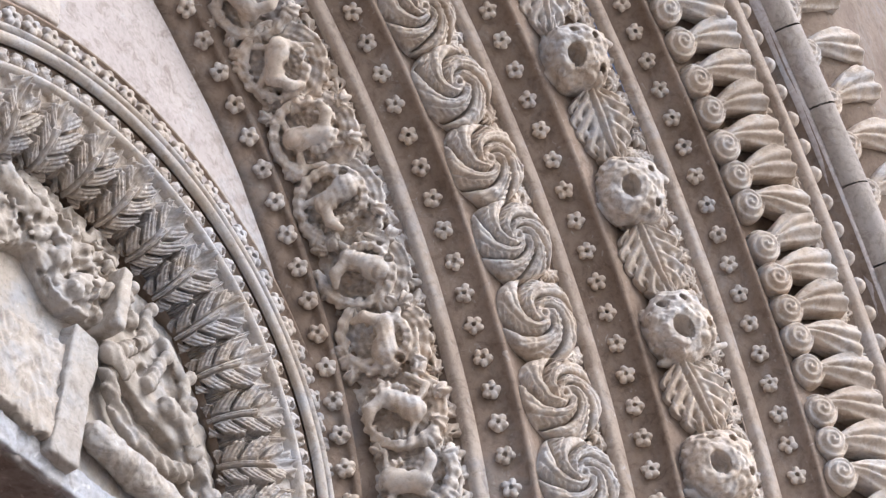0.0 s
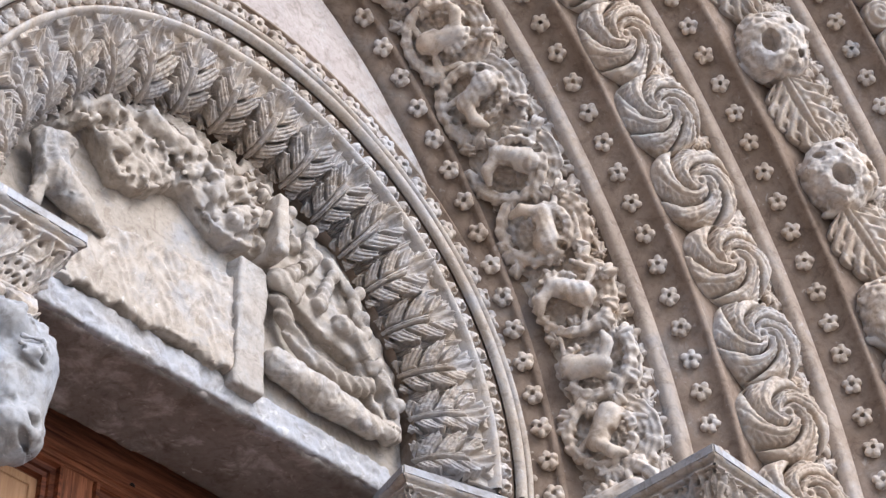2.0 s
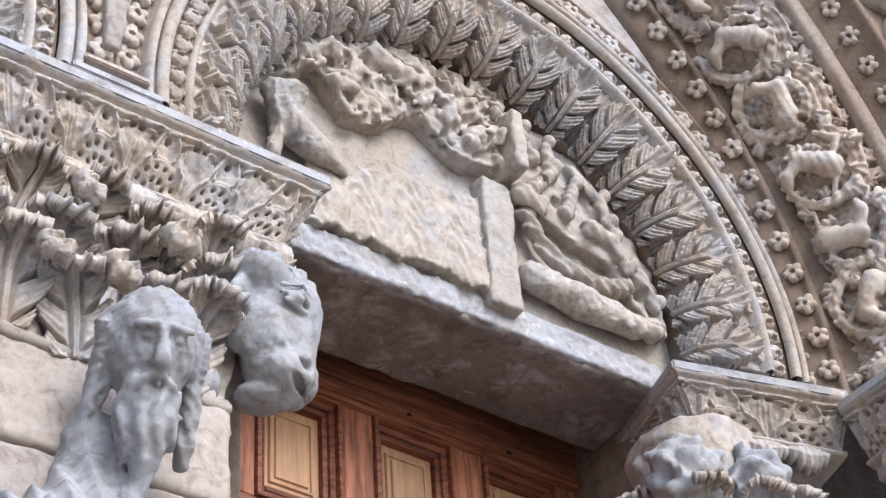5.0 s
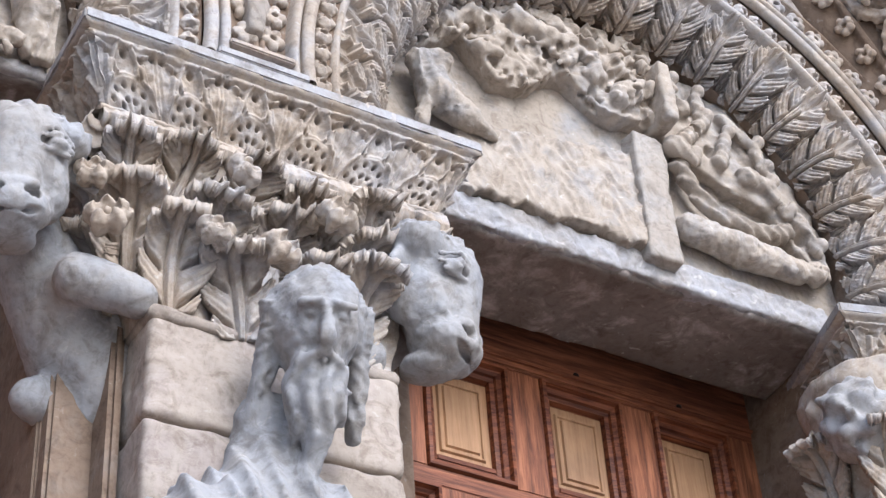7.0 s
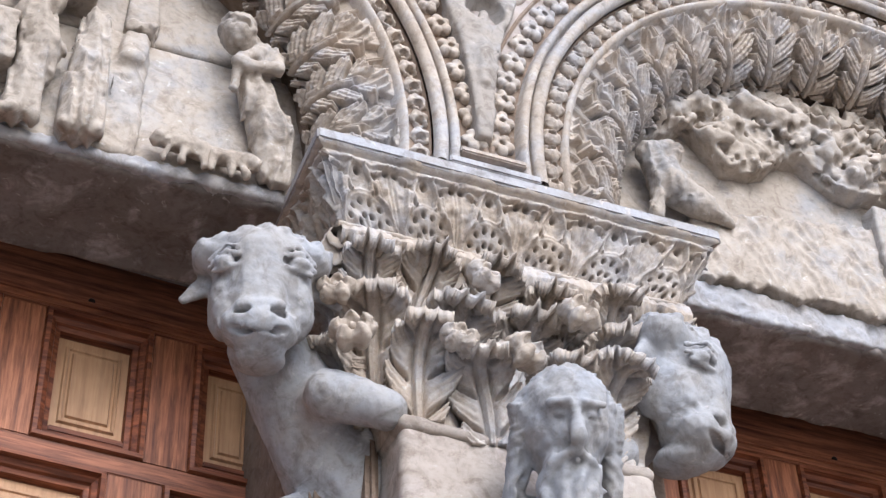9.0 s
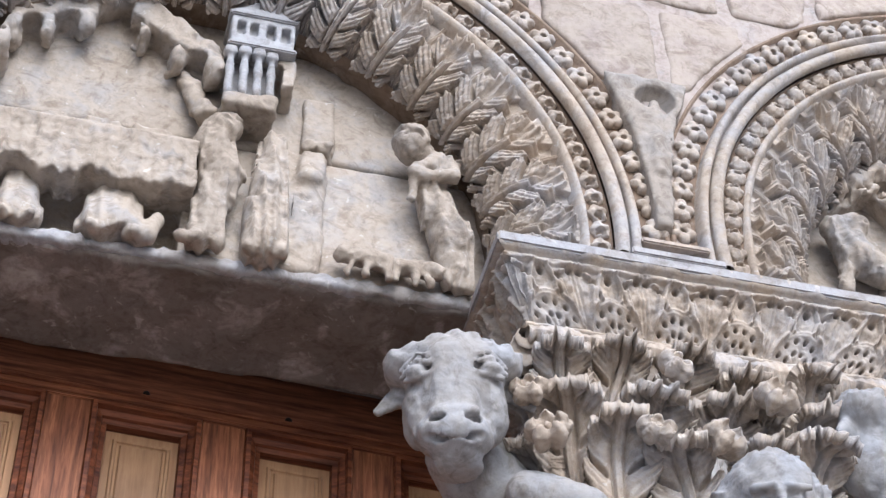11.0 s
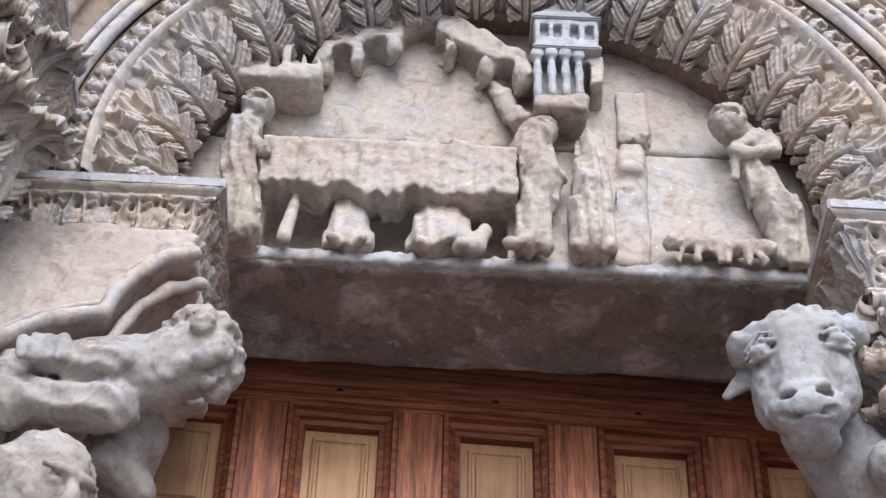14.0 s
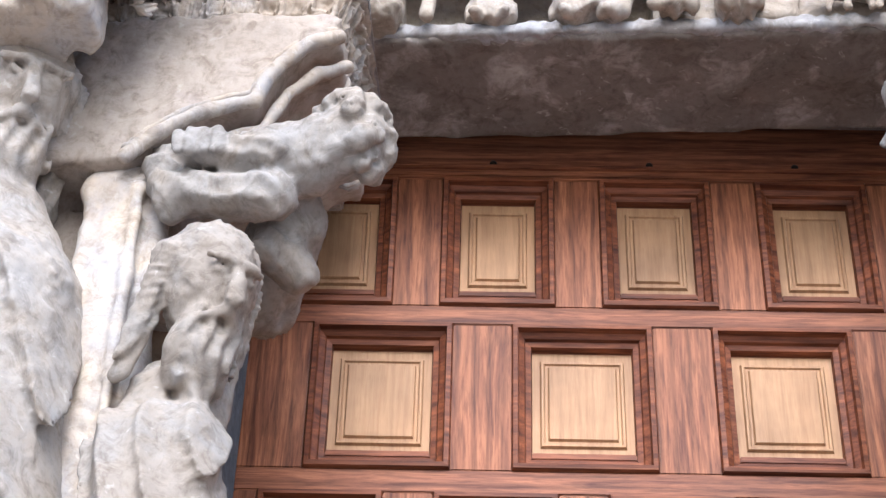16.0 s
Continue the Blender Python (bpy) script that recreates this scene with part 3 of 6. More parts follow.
def palmette(R, seed):
    """A broad pointed leaf with a midrib, notched side lobes and drilled holes between them."""
    def fn(U, V):
        q = np.abs(U)
        ph = V * 5.2 - 1.5 * q + 0.3 * seed
        f = ph - np.floor(ph)
        lobe = np.sin(np.pi * f) ** 0.5
        wid = R * 0.98 * np.sin(np.pi * np.clip(0.06 + 0.94 * V, 0, 1) ** 0.75) ** 0.7 * (1 - 0.20 * (1 - lobe) * q)
        x, y = U * wid, R * (2.25 * V - 1.1) + 0.10 * R * q * q
        h = R * (0.30 * np.cos(1.2 * U) - 0.05 + 0.09 * lobe * q + 0.03 * np.cos(4 * np.pi * f) * np.clip(q * 3, 0, 1))
        h = h - R * 0.24 * np.exp(-(((q - 0.50) / 0.13) ** 2) - (np.minimum(f, 1 - f) / 0.16) ** 2)
        h = h - R * 0.16 * np.exp(-(((q - 0.86) / 0.07) ** 2) - (np.minimum(f, 1 - f) / 0.14) ** 2)
        h = h + R * 0.09 * np.exp(-((q / 0.07) ** 2)) - R * 0.10 * np.exp(-(((q - 0.14) / 0.05) ** 2))
        h = h + 0.05 * R * np.sin(3.2 * V + seed) + 0.025 * R * fbm(U, V * 2, 0 * U, 4, seed)
        return x, y, np.where((q > 0.985) | (V < 0.01) | (V > 0.99), -0.03, h)

    return grid("palmette", fn, np.linspace(-1, 1, 61), np.linspace(0, 1, 71))


def beast_scroll(R, seed):
    """A beast curled in a leaf scroll: a ribbed stem winding inwards, a rounded body with head and legs, corner leaves."""
    rd = random.Random(seed + 20)
    s = 1 if seed % 2 else -1
    a0, turn = rd.uniform(0, 6.28), rd.uniform(4.2, 6.6)
    stem = [(R * (0.90 - 0.50 * t) * math.cos(a0 + s * turn * t), R * (0.90 - 0.50 * t) * math.sin(a0 + s * turn * t), R * (0.10 + 0.12 * t)) for t in np.linspace(0, 1, 15)]
    b0 = rd.uniform(0, 6.28)
    at = lambda r, a, z: (R * r * math.cos(b0 + a), R * r * math.sin(b0 + a), R * z)
    rods = [(at(0.34, 0, 0.22), at(0.30, 2.6, 0.26), 0.27, 0.20), (at(0.30, 2.6, 0.28), at(0.52, 3.5, 0.36), 0.15, 0.12), (at(0.52, 3.5, 0.36), at(0.64, 3.9, 0.30), 0.13, 0.07),
            (at(0.40, 0.2, 0.15), at(0.78, 0.9, 0.12), 0.12, 0.07), (at(0.78, 0.9, 0.12), at(0.74, 1.5, 0.18), 0.07, 0.06), (at(0.30, 1.9, 0.15), at(0.72, 2.3, 0.14), 0.10, 0.06),
            (at(0.45, -0.3, 0.15), at(0.80, -1.1, 0.16), 0.08, 0.05)]
    leaves = [(rd.uniform(0, 6.28), rd.uniform(0.84, 1.0)) for _ in range(6)]

    def fn(x, y, z):
        rr, an = np.hypot(x, y), np.arctan2(y, x)
        base = np.maximum(np.abs(z + 0.16 * R) - 0.09 * R, rr - R * 1.02)
        d = base + 0.03 * R * np.clip(fbm(x / R, y / R, 0 * z, 5, seed), -0.5, 1)
        for k, (p, q) in enumerate(zip(stem, stem[1:])):
            d = np.minimum(d, cap(x, y, z, p, q, (0.135 - 0.004 * k) * R))
        d = d + 0.018 * R * np.cos(44 * rr / R + 2 * an * s) + 0.020 * R * np.cos(19 * an + 9 * rr / R)
        for k, (a, b, ra, rb) in enumerate(rods):
            d = smin(d, cap(x, y, z, a, b, ra * R, rb * R) + (0.010 * R * np.cos(34 * (x + 0.6 * y) / R) if k == 0 and seed % 3 else 0.0), 0.025 * R)
        for a, r in leaves:
            cx, cy = r * R * math.cos(a), r * R * math.sin(a)
            lx, ly = (x - cx) * math.cos(a) + (y - cy) * math.sin(a), (y - cy) * math.cos(a) - (x - cx) * math.sin(a)
            lf = ell(lx, ly, z, (0, 0, 0.06 * R), (0.20 * R, 0.15 * R, 0.17 * R)) + 0.03 * R * np.cos(9 * np.arctan2(ly, lx + 0.15 * R))
            d = np.minimum(d, lf)
        pits = [at(0.60, 0.4, 0.2), at(0.56, 2.95, 0.2), at(0.62, 4.8, 0.2), at(0.15, 4.4, 0.35)]
        for c in pits:
            d = np.maximum(d, -ell(x, y, z, c, (0.10 * R, 0.10 * R, 0.42 * R)))
        return d * 0.9 + 0.012 * R * fbm(x / R, y / R, z / R, 8, seed)

    return carve("beast_scroll", fn, (-1.2 * R, -1.2 * R, -0.30 * R), (1.2 * R, 1.2 * R, 0.72 * R), 0.036 * R)


def leaf_edge(seed):
    """Flat notched leaf filling the ground beside a carved band."""
    def fn(x, y, z):
        an, rr = np.arctan2(y, x + 0.03), np.hypot(x + 0.03, y)
        d = np.maximum(ell(x, y, z, (0, 0, 0), (0.062, 0.040, 0.022)), -ell(x, y, z, (0.012, 0.014 * (1 if seed % 2 else -1), 0.02), (0.012, 0.009, 0.03)))
        return d + 0.004 * np.cos(11 * an + seed) + 0.006 * fbm(x, y, z, 30, seed)

    return carve("filler_leaf", fn, (-0.08, -0.06, -0.03), (0.08, 0.06, 0.035), 0.006)


def archivolts():
    rd = random.Random(11)
    ros = [knob_flower(0.037, 5, k) for k in range(3)]
    whorls = [whorl(0.158, 5, 4.6, 1), whorl(0.158, 4, 4.0, 2), whorl(0.158, 6, 5.2, 3)]
    beasts = [beast_scroll(0.140, k) for k in range(7)]
    masks = [mask_boss(0.125, 1), mask_boss(0.125, 4)]
    palms = [palmette(0.125, 1), palmette(0.125, 2)]
    vols = [volute_leaf(0.34, 1), volute_leaf(0.34, 2)]
    fill = [leaf_edge(k) for k in range(4)]
    spec = (("carved stone archivolt of beasts tangled in leaf scrolls", 0.275), ("carved stone archivolt of whirling leaf roundels", 0.318),
            ("deep-cut stone archivolt of foliage knots and palmettes", 0.285), ("carved stone archivolt of volutes and ribbed fan leaves", 0.150))
    for k, (label, pitch) in enumerate(spec):
        (r0, y0), (r1, y1) = ORDERS[k], ORDERS[k + 1]
        arch = empty("archivolt", label, "archivolt", "archivolts of the portal")
        sh = 0.06 if k == 0 else 0.0
        pts = [(r0 - 0.004, y0 + 0.05), (r0 + 0.010, y0 - 0.006), (r0 + 0.040, y0 - 0.030), (r0 + 0.066, y0 - 0.075 + 0.5 * sh), (r0 + 0.076, y0 - 0.118 + sh), (r0 + 0.068, y0 - 0.132 + sh), (r0 + 0.080, y0 - 0.146 + sh), (r0 + 0.098, y0 - 0.140 + sh)]
        # band and chamfer ground coloured darker to carry shade behind the carving
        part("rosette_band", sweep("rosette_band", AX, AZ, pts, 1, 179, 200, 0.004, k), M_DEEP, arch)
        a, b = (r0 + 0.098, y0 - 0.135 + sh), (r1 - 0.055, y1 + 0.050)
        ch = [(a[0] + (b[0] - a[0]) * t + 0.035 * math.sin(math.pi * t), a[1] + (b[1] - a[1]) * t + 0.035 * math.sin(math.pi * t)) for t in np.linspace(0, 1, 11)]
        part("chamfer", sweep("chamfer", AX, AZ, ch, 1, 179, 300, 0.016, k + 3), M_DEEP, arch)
        fl = [(b[0], b[1]), (b[0] - 0.004, b[1] - 0.030), (b[0] + 0.014, b[1] - 0.044), (r1 - 0.014, y1 + 0.004), (r1 - 0.004, y1 + 0.002), (r1, y1 + 0.05)]
        part("fillet", sweep("fillet", AX, AZ, fl, 1, 179, 200, 0.004, k + 5), M_FILLET, arch)
        rm = r0 + 0.052
        n = int(radians(104) * rm / 0.128)
        for q in range(n):
            part("rosette", ros[(q + k) % 3], M_ARCH, arch, m=arc_pose(AX, AZ, rm, y0 - 0.056, 1 + 104 * (q + 0.5) / n, 62, 1.0, 47 * q))
        cr, cy = (a[0] + b[0]) / 2, (a[1] + b[1]) / 2
        tilt = math.degrees(math.atan2(-(b[1] - a[1]), b[0] - a[0]))
        n = int(radians(104) * cr / pitch)
        for q in range(n):
            deg = 1 + 104 * (q + 0.5) / n
            if k == 0:
                me, sc, sp = beasts[(q * 3) % 7], 1.24, rd.choice((0, 60, 130, 200))
            elif k == 1:
                me, sc, sp = whorls[q % 3], 1.10, rd.uniform(0, 360)
            elif k == 2:
                me, sc, sp = (masks[(q // 2) % 2], 1.16, rd.uniform(-30, 30)) if q % 2 else (palms[(q // 2) % 2], 1.15, rd.uniform(-110, -70))
            else:
                me, sc, sp = vols[q % 2], 1.0, rd.uniform(-14, 10)
            part(("beast_scroll", "whorl_roundel", "foliage_boss", "volute_leaf")[k], me, M_ARCH, arch, m=arc_pose(AX, AZ, cr - 0.02, cy, deg, tilt + 14, sc, sp))
        # leafy fillers along the outer side of the carved row
        for share, gap in ((0.93, 0.085), (0.80, 0.13)):
            fr, fy = a[0] + (b[0] - a[0]) * share, a[1] + (b[1] - a[1]) * share
            n = int(radians(104) * fr / gap)
            for q in range(n):
                part("filler_leaf", fill[(q * 3) % 4], M_ARCH, arch, m=arc_pose(AX, AZ, fr, fy + 0.01, 1 + 104 * (q + 0.5) / n, tilt, 0.85, rd.uniform(0, 180)))
    # outermost: row of balls, pale fillet, plain roll in sections
    r0, y0 = ORDERS[4]
    arch = empty("archivolt", "plain jointed roll archivolt with a row of stone balls", "archivolt", "archivolts of the portal")
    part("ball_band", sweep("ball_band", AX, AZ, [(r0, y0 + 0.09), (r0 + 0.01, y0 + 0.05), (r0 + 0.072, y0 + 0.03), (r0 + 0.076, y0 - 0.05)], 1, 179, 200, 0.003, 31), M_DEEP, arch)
    part("pale_fillet", sweep("pale_fillet", AX, AZ, [(r0 + 0.074, y0 - 0.02), (r0 + 0.078, y0 - 0.055), (r0 + 0.094, y0 - 0.065), (r0 + 0.100, y0 - 0.05), (r0 + 0.100, y0)], 1, 179, 200, 0.002, 32), M_PLASTER, arch)
    roll = [(r0 + 0.178 + 0.088 * math.cos(t), y0 - 0.07 - 0.088 * math.sin(t)) for t in np.linspace(math.pi * 1.25, -0.5, 19)]
    for q in range(24):
        part("roll_section", sweep("roll", AX, AZ, roll, 1 + 4.6 * q + 0.05, 1 + 4.6 * q + 4.55, 24, 0.005, 33 + q), M_ASHLAR, arch)
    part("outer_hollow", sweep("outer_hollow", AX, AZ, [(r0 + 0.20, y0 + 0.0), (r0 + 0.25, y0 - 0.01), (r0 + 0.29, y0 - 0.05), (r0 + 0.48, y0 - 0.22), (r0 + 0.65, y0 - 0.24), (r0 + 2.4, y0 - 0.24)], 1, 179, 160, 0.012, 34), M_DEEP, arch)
    ball = carve("stone_ball", lambda x, y, z: ell(x, y, z, (0, 0, 0), (0.036, 0.036, 0.034)) + 0.004 * fbm(x, y, z, 30, 2), (-0.046,) * 3, (0.046,) * 3, 0.006)
    n = int(radians(104) * r0 / 0.125)
    for q in range(n):
        part("stone_ball", ball, M_ARCH, arch, m=arc_pose(AX, AZ, r0 + 0.042, y0 + 0.012, 1 + 104 * (q + 0.5) / n))
    for q in range(34):
        part("fan_leaf", vols[q % 2], M_ARCH, arch, m=arc_pose(AX, AZ, r0 + 0.43, y0 - 0.15, 2 + q * 2.6, 40, 1.1, rd.uniform(-6, 6)))


def valley():
    """Stone between the two door arches: a framed foot with four flowers, a grey wedge and a small niche."""
    v = empty("spandrel_panel", "grey wedge of stone with a niche between the twin arches", "carving")

    def wedge(x, y, z):
        half = np.interp(z, [5.3, 5.5, 5.75, 5.95, 6.0], [0.020, 0.03, 0.065, 0.125, 0.135])
        d = np.maximum(np.abs(x - 1.512 - 0.0 * z) - half, np.maximum(np.maximum(-0.295 - y, y + 0.19), np.maximum(5.34 - z, z - 5.97)))
        niche = ell(x, y, z, (1.535, -0.30, 5.875), (0.062, 0.07, 0.062))
        d = np.maximum(d, -niche)
        stem = cap(x, y, z, (1.535, -0.275, 5.87), (1.512, -0.295, 5.55), 0.016, 0.022)
        return smin(d, stem, 0.01) + 0.006 * fbm(x, y, z, 16, 2)

    part("wedge", carve("wedge", wedge, (1.30, -0.34, 5.28), (1.75, -0.17, 6.02), 0.009), M_BED, v)
    for lo, hi, mat in (((1.40, -0.300, ZA), (1.66, -0.20, ZA + 0.026), M_DUST), ((1.435, -0.258, ZA + 0.026), (1.625, -0.20, ZA + 0.058), M_DEEP),
                        ((1.435, -0.292, ZA + 0.058), (1.625, -0.20, ZA + 0.078), M_FILLET), ((1.45, -0.262, ZA + 0.078), (1.61, -0.20, ZA + 0.110), M_DEEP)):
        part("foot_moulding", slab("foot_moulding", lo, hi, bevel=0.004), mat, v)


ground()
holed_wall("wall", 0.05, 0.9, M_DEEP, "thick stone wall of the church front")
spandrel()
lintel(-0.50, 1.06, 0.375, 0.045, "broken stone door lintel with a dark underside", 0.0)
lintel(2.08, 3.66, 0.36, 0.11, "stone door lintel with a pale ledge and dark underside", 0.012)
door_arch(*ARCHES[0], "carved stone arch of acanthus leaves over the banquet relief", -5.2, 185.2, 1, 0)
door_arch(*ARCHES[1], "carved stone arch of acanthus leaves over the deathbed relief", -5.2, 185.2, 7, 0)
archivolts()
valley()
# ---- doors ----
def frame_step(x0, x1, z0, z1, w, y0, y1):
    """Four mitred slopes from the outer edge at y0 to the inner edge at y1."""
    o = [(x0, y0, z0), (x1, y0, z0), (x1, y0, z1), (x0, y0, z1)]
    i = [(x0 + w, y1, z0 + w), (x1 - w, y1, z0 + w), (x1 - w, y1, z1 - w), (x0 + w, y1, z1 - w)]
    return o + i, [(0, 1, 5, 4), (1, 2, 6, 5), (2, 3, 7, 6), (3, 0, 4, 7)]


def panel_moulding(x0, x1, z0, z1, y):
    """Stepped sinking round one panel."""
    verts, faces, off = [], [], 0.0
    for w, a, b in ((0.004, 0.0, -0.012), (0.012, -0.012, -0.014), (0.003, -0.014, 0.004), (0.014, 0.004, 0.012), (0.003, 0.012, 0.022), (0.014, 0.022, 0.026), (0.003, 0.026, 0.044)):
        v, f = frame_step(x0 + off, x1 - off, z0 + off, z1 - off, w, y + a, y + b)
        n = len(verts)
        verts += v
        faces += [tuple(i + n for i in q) for q in f]
        off += w
    return to_mesh("panel_moulding", verts, faces, smooth=False), off


def raised(x0, x1, z0, z1, y):
    verts, faces, off = [], [], 0.0
    for w, a, b in ((0.026, 0.0, 0.0), (0.004, 0.0, -0.008), (0.006, -0.008, -0.008), (0.003, -0.008, -0.003), (0.007, -0.003, -0.003), (0.004, -0.003, -0.010)):
        v, f = frame_step(x0 + off, x1 - off, z0 + off, z1 - off, w, y + a, y + b)
        n = len(verts)
        verts += v
        faces += [tuple(i + n for i in q) for q in f]
        off += w
    n = len(verts)
    verts += [(x0 + off, y - 0.010, z0 + off), (x1 - off, y - 0.010, z0 + off), (x1 - off, y - 0.010, z1 - off), (x0 + off, y - 0.010, z1 - off)]
    faces.append((n, n + 1, n + 2, n + 3))
    return to_mesh("raised_panel", verts, faces, smooth=False)


def board(lo, hi):
    return slab("board", lo, hi, bevel=0.003)


def door(name, label, m, width):
    """Panelled double-height leaf in local coordinates: x along it, front face at y = 0."""
    d = tagged(new(name), label, "door", kind="structure")
    d.matrix_basis = m
    part("backing", slab("backing", (0, 0.05, 0), (width, 0.09, 5.30)), M_STILE, d)
    part("top_rail", board((0, -0.003, 5.105), (width, 0.05, 5.30)), M_RAIL, d)
    part("rail_bead", board((0, -0.016, 5.128), (width, 0.0, 5.140)), M_RAIL, d)
    rows = ((4.655, 5.095, 0.425, 0.305, -0.318), (4.150, 4.595, 0.512, 0.362, -0.640), (3.645, 4.085, 0.425, 0.305, -0.318), (3.14, 3.56, 0.512, 0.362, -0.64), (2.0, 3.05, 0.425, 0.305, -0.318), (0.4, 1.9, 0.425, 0.305, -0.318))
    top = 5.105
    for z0, z1, pitch, w, first in rows:
        part("rail", board((0, -0.001, z1), (width, 0.05, top)), M_RAIL, d)
        top = z0
        x = first + 0.80
        while x > 0.05:
            x -= pitch
        edge = 0.0
        while x < width:
            a, b = max(x, 0.012), min(x + w, width - 0.012)
            if b - a > 0.14:
                if a - edge > 0.004:
                    part("stile", board((edge, 0.0, z0), (a, 0.05, z1)), M_STILE, d)
                mo, off = panel_moulding(a, b, z0, z1, 0.0)
                part("panel_moulding", mo, M_MOULD, d)
                part("field", board((a + off - 0.004, 0.0475, z0 + off - 0.004), (b - off + 0.004, 0.0495, z1 - off + 0.004)), M_MOULD, d)
                part("foot_slip", board((a + off - 0.002, 0.024, z0 + off - 0.002), (b - off + 0.002, 0.047, z0 + off + 0.018)), M_MOULD, d)
                part("raised_panel", raised(a + off - 0.006, b - off + 0.006, z0 + off + 0.018, z1 - off - 0.004, 0.046), M_PANEL, d, "ochre fielded panel")
                edge = b
            x += pitch
        if width - edge > 0.004:
            part("stile", board((edge, 0.0, z0), (width, 0.05, z1)), M_STILE, d)
    part("rail", board((0, 0.0, 0.05), (width, 0.05, top)), M_RAIL, d)
    stud = carve("nail", lambda x, y, z: ell(x, y, z, (0, 0, 0), (0.011, 0.008, 0.011)), (-0.016, -0.012, -0.016), (0.016, 0.012, 0.016), 0.004)
    for x in (0.28, 0.62, 1.05, 1.45):
        part("nail", stud, M_IRON, d, m=Matrix.Translation((x, -0.004, 5.15)))
    return d


door("door_1", "red-brown panelled wooden door with ochre fields, closed", pose(-0.80, 0.425, 0, 0, 0, 3.0), 2.02)
door("door_2", "red-brown panelled wooden door with ochre fields, closed", pose(1.92, 0.445, 0, 0, 0, 0.6), 2.0)
